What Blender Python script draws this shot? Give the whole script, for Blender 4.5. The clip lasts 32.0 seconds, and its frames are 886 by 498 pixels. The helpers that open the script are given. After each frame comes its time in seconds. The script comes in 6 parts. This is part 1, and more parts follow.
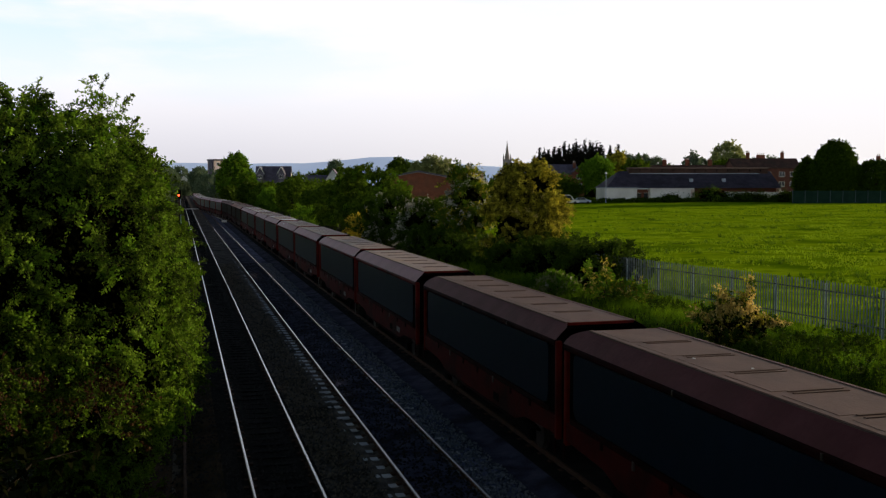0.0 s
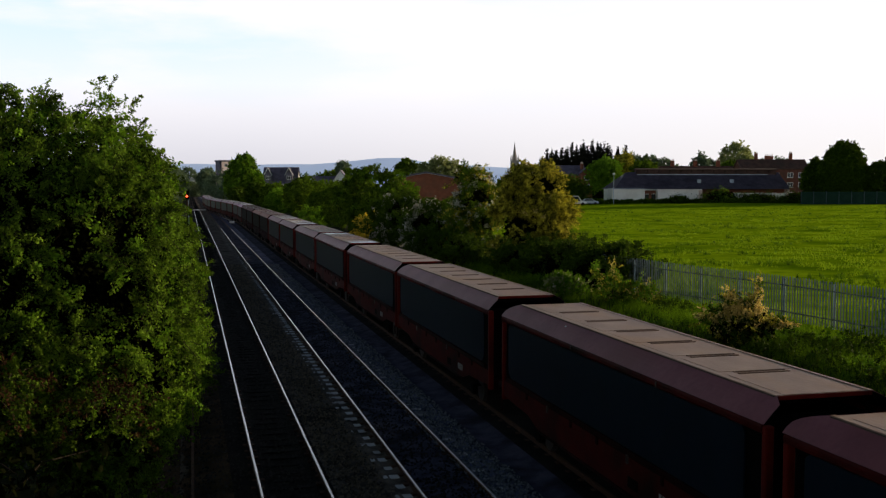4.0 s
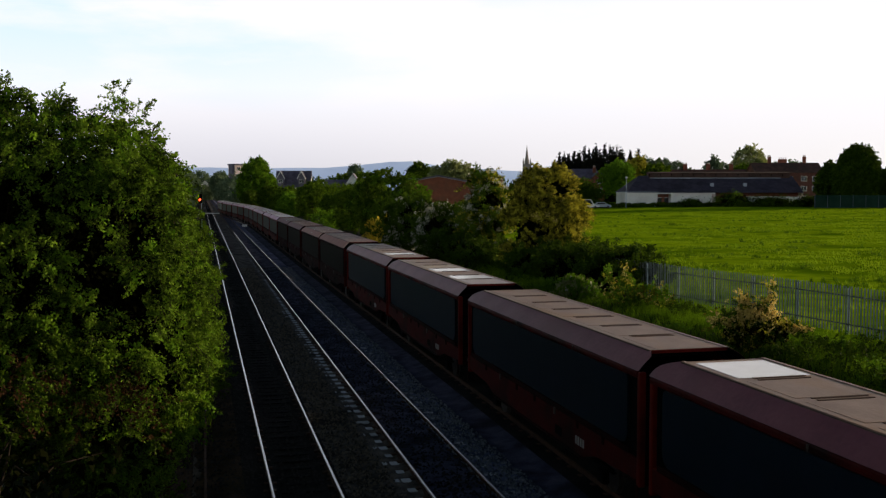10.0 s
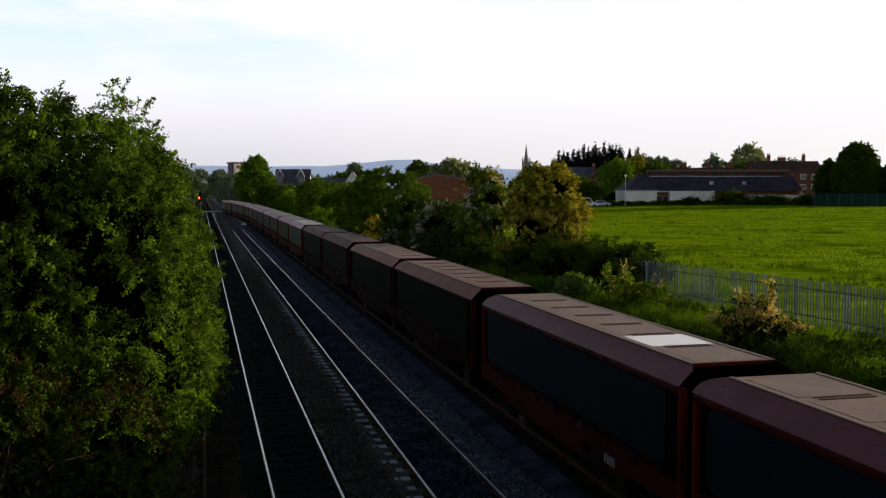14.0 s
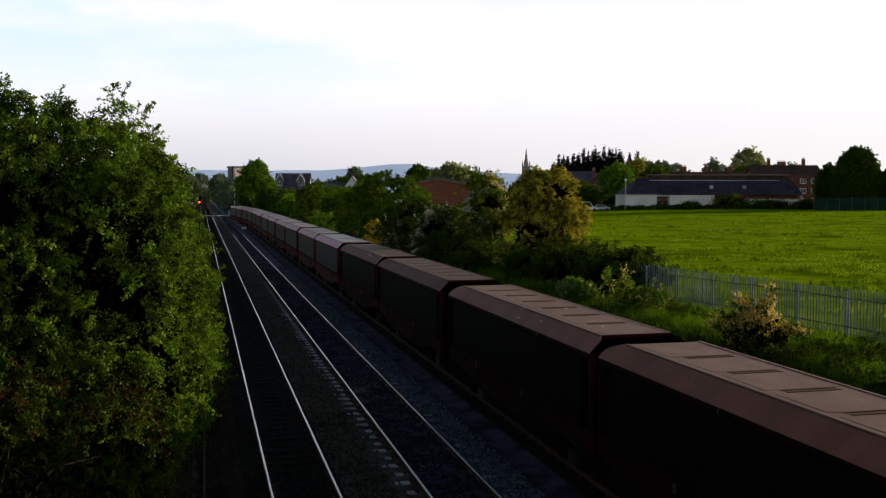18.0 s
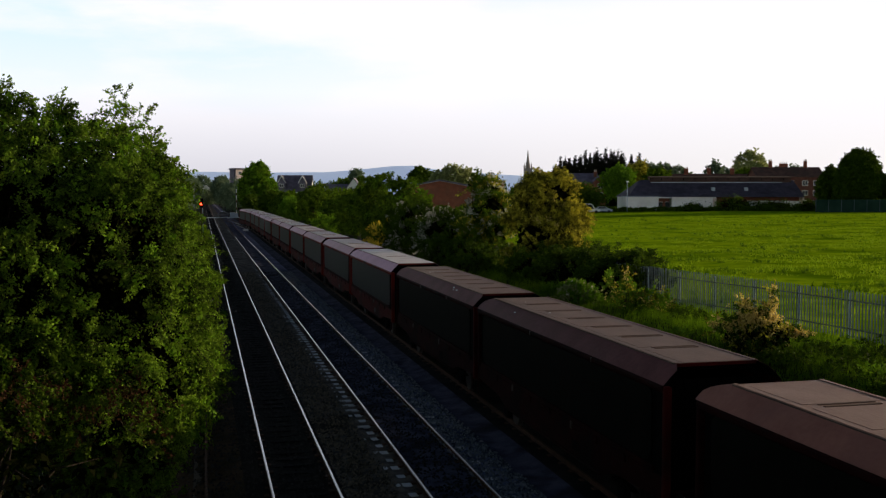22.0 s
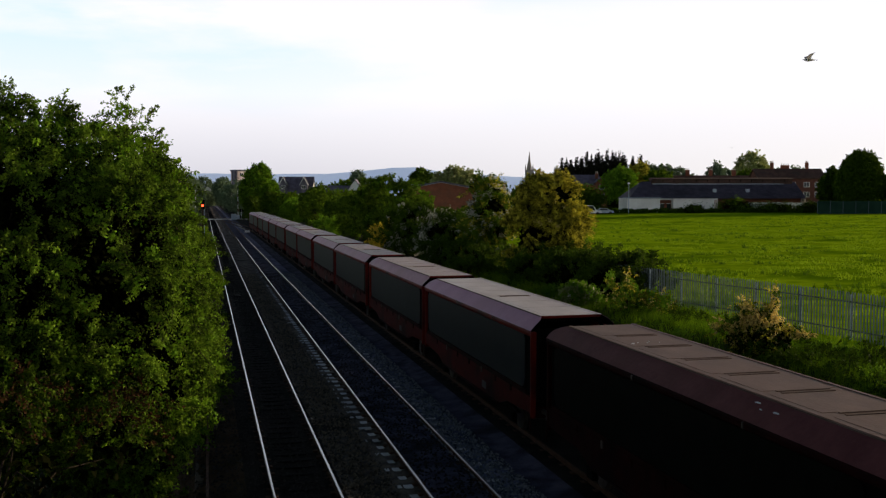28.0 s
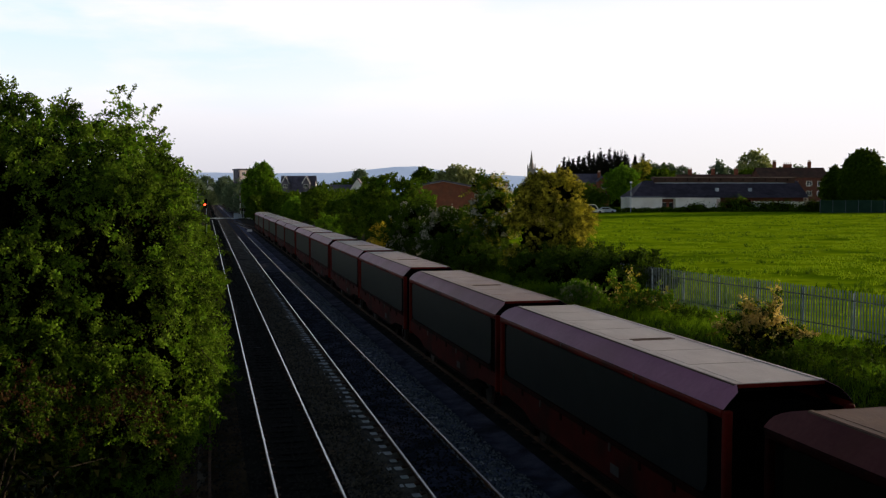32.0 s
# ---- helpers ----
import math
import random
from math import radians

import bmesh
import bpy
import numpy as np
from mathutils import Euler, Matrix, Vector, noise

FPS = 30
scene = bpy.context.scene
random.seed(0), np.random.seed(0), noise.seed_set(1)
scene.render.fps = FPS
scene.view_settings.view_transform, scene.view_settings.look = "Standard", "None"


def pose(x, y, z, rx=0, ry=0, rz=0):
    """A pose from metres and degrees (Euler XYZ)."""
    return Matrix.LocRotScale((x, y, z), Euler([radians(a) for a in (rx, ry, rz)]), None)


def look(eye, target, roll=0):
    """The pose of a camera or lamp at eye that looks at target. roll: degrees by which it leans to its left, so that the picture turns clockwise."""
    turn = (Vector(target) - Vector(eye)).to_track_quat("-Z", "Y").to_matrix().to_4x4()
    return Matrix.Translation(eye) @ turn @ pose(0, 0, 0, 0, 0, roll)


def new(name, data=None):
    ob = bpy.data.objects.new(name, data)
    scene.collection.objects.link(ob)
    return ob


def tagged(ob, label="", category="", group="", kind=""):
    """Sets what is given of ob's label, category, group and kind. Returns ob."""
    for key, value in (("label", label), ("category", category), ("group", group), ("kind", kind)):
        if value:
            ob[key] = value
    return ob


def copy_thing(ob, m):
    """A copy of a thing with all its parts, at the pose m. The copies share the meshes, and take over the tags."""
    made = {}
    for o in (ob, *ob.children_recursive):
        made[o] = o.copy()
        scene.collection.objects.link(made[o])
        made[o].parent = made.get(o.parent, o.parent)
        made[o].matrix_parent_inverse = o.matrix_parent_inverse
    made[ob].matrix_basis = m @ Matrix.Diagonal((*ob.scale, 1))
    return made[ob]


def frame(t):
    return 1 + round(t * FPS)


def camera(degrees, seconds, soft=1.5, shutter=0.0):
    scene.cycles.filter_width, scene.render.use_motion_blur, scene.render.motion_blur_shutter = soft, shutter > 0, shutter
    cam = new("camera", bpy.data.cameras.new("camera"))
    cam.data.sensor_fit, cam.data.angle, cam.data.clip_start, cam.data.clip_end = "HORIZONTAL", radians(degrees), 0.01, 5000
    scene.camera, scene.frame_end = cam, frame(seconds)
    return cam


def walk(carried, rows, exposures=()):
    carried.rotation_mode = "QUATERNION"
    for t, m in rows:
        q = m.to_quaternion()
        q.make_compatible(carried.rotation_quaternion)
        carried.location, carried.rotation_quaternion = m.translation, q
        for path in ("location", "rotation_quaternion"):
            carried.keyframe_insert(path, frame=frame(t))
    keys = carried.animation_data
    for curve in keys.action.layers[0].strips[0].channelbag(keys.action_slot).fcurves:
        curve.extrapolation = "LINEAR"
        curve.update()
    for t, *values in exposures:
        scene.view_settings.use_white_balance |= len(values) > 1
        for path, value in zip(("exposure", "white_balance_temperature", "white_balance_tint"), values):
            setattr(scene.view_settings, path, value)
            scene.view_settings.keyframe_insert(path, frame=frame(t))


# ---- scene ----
CAM_H = 6.87
# camera turn: seconds, degrees to the right of the line, degrees of tilt
TURNS = ((0, 14.94, -3.769), (0.5, 14.92, -3.754), (1, 14.855, -3.663), (1.5, 14.709, -3.598), (2, 14.663, -3.512), (2.5, 14.648, -3.588),
         (3, 14.583, -3.658), (3.5, 14.553, -3.668), (4.5, 14.44, -3.79), (5.5, 14.325, -3.905), (6, 14.285, -3.88), (6.5, 14.26, -3.834),
         (7, 14.139, -3.784), (7.5, 14.039, -3.754), (8, 13.972, -3.719), (8.5, 13.937, -3.703), (9, 13.922, -3.623), (9.5, 13.887, -3.583))
TURNS += ((10, 13.796, -3.507), (10.5, 13.816, -3.541), (11, 13.831, -3.577), (11.5, 13.791, -3.531), (12, 13.791, -3.502), (12.5, 13.816, -3.512),
          (13, 13.836, -3.526), (13.5, 13.836, -3.562), (14, 13.836, -3.608), (14.5, 13.841, -3.593), (16.5, 13.816, -3.346), (17, 13.831, -3.34),
          (17.5, 13.836, -3.355), (18, 13.836, -3.366), (18.5, 13.836, -3.415), (19, 13.836, -3.457), (19.5, 13.796, -3.436), (20, 13.821, -3.355))
TURNS += ((20.5, 13.736, -3.305), (21, 13.736, -3.269), (22, 13.736, -3.254), (22.5, 13.786, -3.305), (23, 13.767, -3.315), (23.5, 13.736, -3.254),
          (24, 13.685, -3.214), (24.5, 13.685, -3.189), (25, 13.685, -3.204), (25.5, 13.685, -3.204), (27.5, 13.685, -3.169), (28, 13.655, -3.164),
          (28.5, 13.645, -3.199), (29, 13.645, -3.269), (29.5, 13.655, -3.3), (30, 13.584, -3.305), (30.5, 13.564, -3.31), (31, 13.559, -3.229),
          (31.5, 13.528, -3.204), (32, 13.528, -3.219))
cam = camera(48.51, 32.0, 1.3)
walk(cam, [(t, pose(0, 0, CAM_H, 90 + tilt, 0, -yaw)) for t, yaw, tilt in TURNS])

# ---- light ----
SUN_AZ, SUN_EL = 77.0, 8.9          # degrees clockwise from the line's direction, and above the horizon
scene.view_settings.exposure = 0.0
world = bpy.data.worlds.new("evening_sky")
scene.world = world
world.use_nodes = True
wn, wl = world.node_tree.nodes, world.node_tree.links
sky = wn.new("ShaderNodeTexSky")
sky.sky_type, sky.sun_disc = "NISHITA", False
sky.sun_elevation, sky.sun_rotation = radians(SUN_EL), radians(SUN_AZ)
sky.air_density, sky.dust_density, sky.ozone_density = 1.0, 1.0, 1.5
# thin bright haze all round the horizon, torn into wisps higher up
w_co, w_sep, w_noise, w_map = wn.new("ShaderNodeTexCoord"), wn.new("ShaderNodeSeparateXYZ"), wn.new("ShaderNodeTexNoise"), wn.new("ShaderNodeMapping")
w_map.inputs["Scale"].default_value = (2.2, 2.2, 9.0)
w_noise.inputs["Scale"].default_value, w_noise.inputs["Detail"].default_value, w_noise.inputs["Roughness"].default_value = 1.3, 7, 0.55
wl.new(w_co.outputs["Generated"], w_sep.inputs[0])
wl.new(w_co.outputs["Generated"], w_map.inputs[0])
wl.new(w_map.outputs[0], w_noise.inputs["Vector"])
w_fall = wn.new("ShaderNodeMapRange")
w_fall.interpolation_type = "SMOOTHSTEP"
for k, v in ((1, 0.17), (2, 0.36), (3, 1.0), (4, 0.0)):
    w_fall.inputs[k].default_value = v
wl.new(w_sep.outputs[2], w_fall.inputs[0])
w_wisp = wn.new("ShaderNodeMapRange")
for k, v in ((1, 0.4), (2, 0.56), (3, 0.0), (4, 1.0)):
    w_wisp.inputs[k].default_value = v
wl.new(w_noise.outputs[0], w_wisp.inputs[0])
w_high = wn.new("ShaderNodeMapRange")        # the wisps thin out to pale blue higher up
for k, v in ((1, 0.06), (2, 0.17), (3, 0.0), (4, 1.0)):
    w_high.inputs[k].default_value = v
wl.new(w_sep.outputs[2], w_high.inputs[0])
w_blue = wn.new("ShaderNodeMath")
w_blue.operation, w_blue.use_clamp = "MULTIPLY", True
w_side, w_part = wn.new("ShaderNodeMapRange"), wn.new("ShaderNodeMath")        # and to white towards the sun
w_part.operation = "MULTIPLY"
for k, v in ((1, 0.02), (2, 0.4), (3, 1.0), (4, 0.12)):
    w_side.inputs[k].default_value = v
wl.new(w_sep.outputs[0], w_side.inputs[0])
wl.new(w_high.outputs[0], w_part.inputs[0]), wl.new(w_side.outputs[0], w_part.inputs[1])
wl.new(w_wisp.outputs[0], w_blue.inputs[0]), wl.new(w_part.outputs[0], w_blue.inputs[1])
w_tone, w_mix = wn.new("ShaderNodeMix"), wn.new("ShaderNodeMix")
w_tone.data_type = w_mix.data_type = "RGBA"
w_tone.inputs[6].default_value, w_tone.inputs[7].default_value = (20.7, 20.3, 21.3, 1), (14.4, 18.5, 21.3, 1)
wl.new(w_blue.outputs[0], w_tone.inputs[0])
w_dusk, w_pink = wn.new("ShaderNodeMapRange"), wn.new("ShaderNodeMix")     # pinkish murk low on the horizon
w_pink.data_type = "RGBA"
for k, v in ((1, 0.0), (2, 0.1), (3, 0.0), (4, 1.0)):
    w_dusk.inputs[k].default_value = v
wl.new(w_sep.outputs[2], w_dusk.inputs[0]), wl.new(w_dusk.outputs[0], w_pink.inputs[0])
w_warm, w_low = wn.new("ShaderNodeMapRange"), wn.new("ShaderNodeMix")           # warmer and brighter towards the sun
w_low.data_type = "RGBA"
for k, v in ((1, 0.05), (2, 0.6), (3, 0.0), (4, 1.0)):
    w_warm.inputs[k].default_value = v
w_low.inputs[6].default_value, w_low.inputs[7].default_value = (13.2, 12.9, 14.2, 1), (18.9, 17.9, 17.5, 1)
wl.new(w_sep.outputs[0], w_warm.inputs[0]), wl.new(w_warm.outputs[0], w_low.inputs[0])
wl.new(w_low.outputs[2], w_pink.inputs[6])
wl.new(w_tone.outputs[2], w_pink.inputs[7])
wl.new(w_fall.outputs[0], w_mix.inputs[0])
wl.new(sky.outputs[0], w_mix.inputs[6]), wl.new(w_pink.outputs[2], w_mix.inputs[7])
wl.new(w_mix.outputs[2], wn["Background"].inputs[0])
wn["Background"].inputs[1].default_value = 0.05
sun_data = bpy.data.lights.new("sun", "SUN")
sun_data.energy, sun_data.angle, sun_data.color = 5.0, radians(0.6), (1.0, 0.78, 0.5)
sun = new("sun", sun_data)
s_dir = Vector((math.sin(radians(SUN_AZ)) * math.cos(radians(SUN_EL)), math.cos(radians(SUN_AZ)) * math.cos(radians(SUN_EL)), math.sin(radians(SUN_EL))))
sun.matrix_world = look(s_dir * 200, (0, 0, 0))


# ---- materials ----
def material(name, low, high, scale=4.0, rough=0.8, metal=0.0, bump=0.0, fine=40.0, blotch=None, see=0.0, spec=0.3, island=0.0, stretch=None, span=(0.5, 1.0)):
    """A surface of two colours mixed by noise at two scales, with fine relief. see: light let through a thin leaf. blotch: a third colour in stains."""
    m = bpy.data.materials.new(name)
    m.use_nodes = True
    n, l = m.node_tree.nodes, m.node_tree.links
    b = n["Principled BSDF"]
    b.inputs["Roughness"].default_value, b.inputs["Metallic"].default_value = rough, metal
    b.inputs["Specular IOR Level"].default_value = spec
    co = n.new("ShaderNodeTexCoord")
    src = co.outputs["Object"]
    if stretch:
        mp = n.new("ShaderNodeMapping")
        mp.inputs["Scale"].default_value = stretch
        l.new(src, mp.inputs[0])
        src = mp.outputs[0]
    big, small = n.new("ShaderNodeTexNoise"), n.new("ShaderNodeTexNoise")
    big.inputs["Scale"].default_value, big.inputs["Detail"].default_value = scale, 6
    small.inputs["Scale"].default_value, small.inputs["Detail"].default_value = fine, 4
    l.new(src, big.inputs["Vector"]), l.new(src, small.inputs["Vector"])
    add = n.new("ShaderNodeMath")
    add.operation = "MULTIPLY_ADD"
    l.new(small.outputs[0], add.inputs[0])
    add.inputs[1].default_value = 0.5
    l.new(big.outputs[0], add.inputs[2])
    ramp = n.new("ShaderNodeMapRange")
    ramp.inputs[1].default_value, ramp.inputs[2].default_value = span
    l.new(add.outputs[0], ramp.inputs[0])
    fac = ramp.outputs[0]
    if island:
        geo, info, mx = n.new("ShaderNodeNewGeometry"), n.new("ShaderNodeObjectInfo"), n.new("ShaderNodeMix")
        both = n.new("ShaderNodeMath")
        both.operation = "ADD"
        l.new(geo.outputs["Random Per Island"], both.inputs[0]), l.new(info.outputs["Random"], both.inputs[1])
        wrap = n.new("ShaderNodeMath")
        wrap.operation = "FRACT"
        l.new(both.outputs[0], wrap.inputs[0])
        mx.inputs[0].default_value = island
        l.new(fac, mx.inputs[2]), l.new(wrap.outputs[0], mx.inputs[3])
        fac = mx.outputs[0]
    mix = n.new("ShaderNodeMix")
    mix.data_type = "RGBA"
    mix.inputs[6].default_value, mix.inputs[7].default_value = (*low, 1), (*high, 1)
    l.new(fac, mix.inputs[0])
    col = mix.outputs[2]
    if blotch:
        st, sr, m2 = n.new("ShaderNodeTexNoise"), n.new("ShaderNodeMapRange"), n.new("ShaderNodeMix")
        m2.data_type = "RGBA"
        st.inputs["Scale"].default_value, st.inputs["Detail"].default_value = scale * 0.37, 8
        sr.inputs[1].default_value, sr.inputs[2].default_value = 0.5, 0.68
        l.new(src, st.inputs["Vector"]), l.new(st.outputs[0], sr.inputs[0]), l.new(sr.outputs[0], m2.inputs[0])
        l.new(col, m2.inputs[6])
        m2.inputs[7].default_value = (*blotch, 1)
        col = m2.outputs[2]
    l.new(col, b.inputs["Base Color"])
    if bump:
        bp = n.new("ShaderNodeBump")
        bp.inputs["Strength"].default_value, bp.inputs["Distance"].default_value = min(bump, 1.0), 0.05
        l.new(small.outputs[0], bp.inputs["Height"]), l.new(bp.outputs[0], b.inputs["Normal"])
    if see:
        tr, ms = n.new("ShaderNodeBsdfTranslucent"), n.new("ShaderNodeMixShader")
        l.new(col, tr.inputs[0])
        ms.inputs[0].default_value = see
        l.new(b.outputs[0], ms.inputs[1]), l.new(tr.outputs[0], ms.inputs[2])
        l.new(ms.outputs[0], n["Material Output"].inputs[0])
    return m


def glow(name, colour, strength):
    m = bpy.data.materials.new(name)
    m.use_nodes = True
    b = m.node_tree.nodes["Principled BSDF"]
    b.inputs["Base Color"].default_value = (*colour, 1)
    b.inputs["Emission Color"].default_value, b.inputs["Emission Strength"].default_value = (*colour, 1), strength
    return m


M = {}
M["ballast"] = material("ballast", (0.038, 0.042, 0.082), (0.285, 0.3, 0.46), 1.6, 0.95, bump=1.0, fine=26, blotch=(0.052, 0.062, 0.11), spec=0.08)
# also lies under the train, whose shade is put into this colour
M["ballast_brown"] = material("dark_and_shaded_ballast", (0.004, 0.004, 0.004), (0.026, 0.024, 0.022), 1.6, 0.95, bump=1.0, fine=26, blotch=(0.005, 0.005, 0.005), spec=0.06)
M["stone"] = material("stone_chips", (0.018, 0.02, 0.028), (0.34, 0.35, 0.38), 3, 0.9, fine=20, island=0.9, spec=0.1)
M["concrete"] = material("concrete", (0.28, 0.275, 0.27), (0.46, 0.45, 0.435), 3, 0.9, bump=0.3, fine=60, island=0.4)
M["oily"] = material("oily_timber", (0.004, 0.004, 0.005), (0.016, 0.015, 0.0155), 2, 0.85, bump=0.4, fine=30, island=0.6, stretch=(1, 6, 6), spec=0.07)
M["rail_top"] = material("polished_rail", (0.47, 0.47, 0.5), (0.66, 0.66, 0.68), 3, 0.3, 1.0, fine=80, stretch=(1, 0.05, 1))
M["rust"] = material("rail_rust", (0.03, 0.014, 0.008), (0.09, 0.04, 0.02), 4, 0.9, bump=0.3, fine=60)
M["soil"] = material("bank_soil", (0.008, 0.012, 0.003), (0.022, 0.034, 0.008), 0.5, 0.95, bump=0.6, fine=12, blotch=(0.014, 0.011, 0.007), spec=0.05)
M["grass"] = material("pasture", (0.11, 0.215, 0.003), (0.31, 0.46, 0.009), 0.45, 1.0, bump=0.8, fine=1.1, blotch=(0.085, 0.17, 0.003), spec=0.0)
M["blade"] = material("grass_blades", (0.12, 0.23, 0.005), (0.29, 0.42, 0.014), 0.3, 0.9, fine=3, see=0.45, island=0.5, spec=0.05)
M["rank"] = material("rank_grass", (0.02, 0.056, 0.002), (0.26, 0.45, 0.016), 0.3, 0.9, fine=1.2, see=0.42, island=0.28, spec=0.03, blotch=(0.02, 0.055, 0.003), span=(0.56, 0.97))
# near-black end of the noise paints shaded hollows between leaf clumps
M["leaf"] = material("shade_mottled_hedge_leaves", (0.005, 0.016, 0.001), (0.265, 0.445, 0.033), 1.7, 0.7, fine=6.0, see=0.36, island=0.3, spec=0.05, span=(0.68, 0.95))
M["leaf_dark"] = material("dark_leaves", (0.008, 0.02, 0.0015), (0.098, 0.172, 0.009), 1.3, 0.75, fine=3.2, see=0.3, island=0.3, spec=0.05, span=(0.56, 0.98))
# noise from near black to gold paints shaded gaps and sunlit tips
M["leaf_gold"] = material("sun_mottled_may_leaves", (0.012, 0.02, 0.001), (0.8, 0.73, 0.07), 1.9, 0.75, fine=3.8, see=0.3, island=0.3, spec=0.06, span=(0.67, 0.93))
M["leaf_bright"] = material("young_leaves", (0.042, 0.115, 0.005), (0.215, 0.39, 0.02), 1.2, 0.75, fine=3.2, see=0.35, island=0.4, spec=0.06, span=(0.56, 0.97))
M["blossom"] = material("blossom", (0.35, 0.36, 0.27), (0.62, 0.6, 0.5), 3, 0.7, fine=9, see=0.4, island=0.6)
M["blossom_yellow"] = material("gorse_flower", (0.6, 0.42, 0.02), (0.85, 0.68, 0.05), 3, 0.7, fine=9, see=0.35, island=0.6)
M["needle"] = material("conifer_needles", (0.008, 0.009, 0.006), (0.02, 0.022, 0.013), 0.4, 0.9, fine=3, see=0.1, island=0.5, spec=0.05)
M["bark"] = material("bark", (0.014, 0.011, 0.008), (0.045, 0.034, 0.025), 3, 0.95, bump=0.8, fine=14, stretch=(1, 1, 0.25), spec=0.1)
# near-black leaves that put the shade inside crowns into colour
M["inner"] = material("crown_shade_core", (0.003, 0.004, 0.001), (0.008, 0.01, 0.003), 2, 1.0, fine=10, spec=0.0)
M["galv"] = material("galvanised_steel", (0.35, 0.42, 0.5), (0.52, 0.6, 0.69), 2, 0.55, 0.0, fine=30, island=0.5)
# violet share of this colour stands for sky mirrored in the slope
M["maroon"] = material("clean_maroon_roof", (0.38, 0.14, 0.25), (0.5, 0.2, 0.34), 0.9, 0.5, spec=0.25, bump=0.08, fine=9, blotch=(0.4, 0.155, 0.25))
M["maroon_dirty"] = material("brown_grimy_roof", (0.28, 0.112, 0.082), (0.4, 0.168, 0.124), 1.2, 0.6, bump=0.15, fine=9, blotch=(0.27, 0.115, 0.09), spec=0.1)
M["roof_clean"] = material("dusty_roof_top", (0.37, 0.305, 0.285), (0.51, 0.435, 0.41), 0.8, 0.42, spec=0.5, bump=0.08, fine=8, blotch=(0.4, 0.32, 0.29), stretch=(2, 1, 1))
M["roof_dirty"] = material("sooty_roof_top", (0.2, 0.105, 0.074), (0.31, 0.182, 0.132), 0.8, 0.55, spec=0.22, bump=0.12, fine=8, blotch=(0.21, 0.11, 0.078), stretch=(2, 1, 1))
M["red"] = material("red_frame_paint", (0.1, 0.006, 0.004), (0.18, 0.012, 0.006), 2, 0.6, bump=0.1, fine=20, blotch=(0.05, 0.006, 0.005), spec=0.1)
# grime of dirty wagons, and painted shade on low frame parts of all
M["red_dirt_shade"] = material("grimy_and_shaded_red_frame", (0.009, 0.002, 0.002), (0.027, 0.004, 0.0035), 2, 0.75, bump=0.15, fine=20, blotch=(0.006, 0.0025, 0.002), spec=0.04)
M["mesh"] = material("side_screen", (0.003, 0.009, 0.018), (0.008, 0.018, 0.032), 1.5, 0.3, spec=0.24, fine=60)
M["mesh_warm"] = material("grey_side_screen", (0.011, 0.014, 0.016), (0.022, 0.025, 0.027), 1.5, 0.4, spec=0.2, fine=60)
M["mesh_dirty"] = material("grimy_side_screen", (0.004, 0.0042, 0.0034), (0.009, 0.0088, 0.007), 1.5, 0.5, spec=0.02, fine=60)
M["white"] = material("white_roof_panel", (0.84, 0.83, 0.82), (0.92, 0.91, 0.9), 2, 0.22, fine=12, spec=1.0)
M["black"] = material("underframe_and_shade_black", (0.0015, 0.0015, 0.0015), (0.005, 0.0045, 0.0045), 3, 0.9, bump=0.2, fine=30, spec=0.04)
M["steel"] = material("wheel_steel", (0.05, 0.042, 0.036), (0.1, 0.088, 0.078), 5, 0.5, 0.7, fine=30)
M["brick"] = material("red_brick", (0.16, 0.05, 0.03), (0.27, 0.095, 0.055), 1.2, 0.9, bump=0.3, fine=14, blotch=(0.17, 0.07, 0.045))
M["brick_pale"] = material("pale_brick", (0.56, 0.44, 0.38), (0.7, 0.57, 0.49), 1.0, 0.9, bump=0.3, fine=14)
M["slate"] = material("slate_roof", (0.08, 0.07, 0.1), (0.165, 0.148, 0.2), 0.8, 0.65, bump=0.3, fine=8, blotch=(0.07, 0.065, 0.09))
M["tile"] = material("brown_roof_tiles", (0.05, 0.026, 0.02), (0.11, 0.06, 0.045), 0.8, 0.85, bump=0.4, fine=7, blotch=(0.06, 0.04, 0.03))
M["plaster"] = material("cream_plaster", (0.78, 0.77, 0.71), (0.86, 0.85, 0.8), 0.8, 0.85, fine=10, blotch=(0.72, 0.7, 0.64))
M["paint"] = material("white_paint", (0.72, 0.72, 0.7), (0.8, 0.8, 0.78), 2, 0.5, fine=20)
M["sheet"] = material("pale_metal_roof", (0.3, 0.35, 0.4), (0.42, 0.47, 0.52), 0.7, 0.5, 0.2, fine=6)
M["glass"] = material("window_glass", (0.015, 0.018, 0.022), (0.03, 0.034, 0.04), 1, 0.08, spec=0.6, fine=3)
M["sandstone"] = material("spire_stone", (0.2, 0.175, 0.175), (0.3, 0.265, 0.26), 0.3, 0.9, fine=3)
# hills glow by themselves; distance haze is put into the blue colour
M["hill"] = glow("glowing_hazed_hills", (0.195, 0.25, 0.36), 1.0)
M["asphalt"] = material("asphalt", (0.035, 0.035, 0.036), (0.065, 0.064, 0.063), 1, 0.9, bump=0.3, fine=30)
M["screen_green"] = material("green_fence_mesh", (0.008, 0.026, 0.018), (0.018, 0.045, 0.03), 0.6, 0.8, fine=5, spec=0.05)
M["feather"] = material("grey_feathers", (0.5, 0.5, 0.51), (0.78, 0.78, 0.79), 6, 0.8, fine=30, see=0.6)
M["maroon_mid"] = material("dusty_maroon_roof", (0.2, 0.06, 0.078), (0.3, 0.1, 0.12), 0.9, 0.5, spec=0.18, bump=0.08, fine=9, blotch=(0.22, 0.07, 0.078))
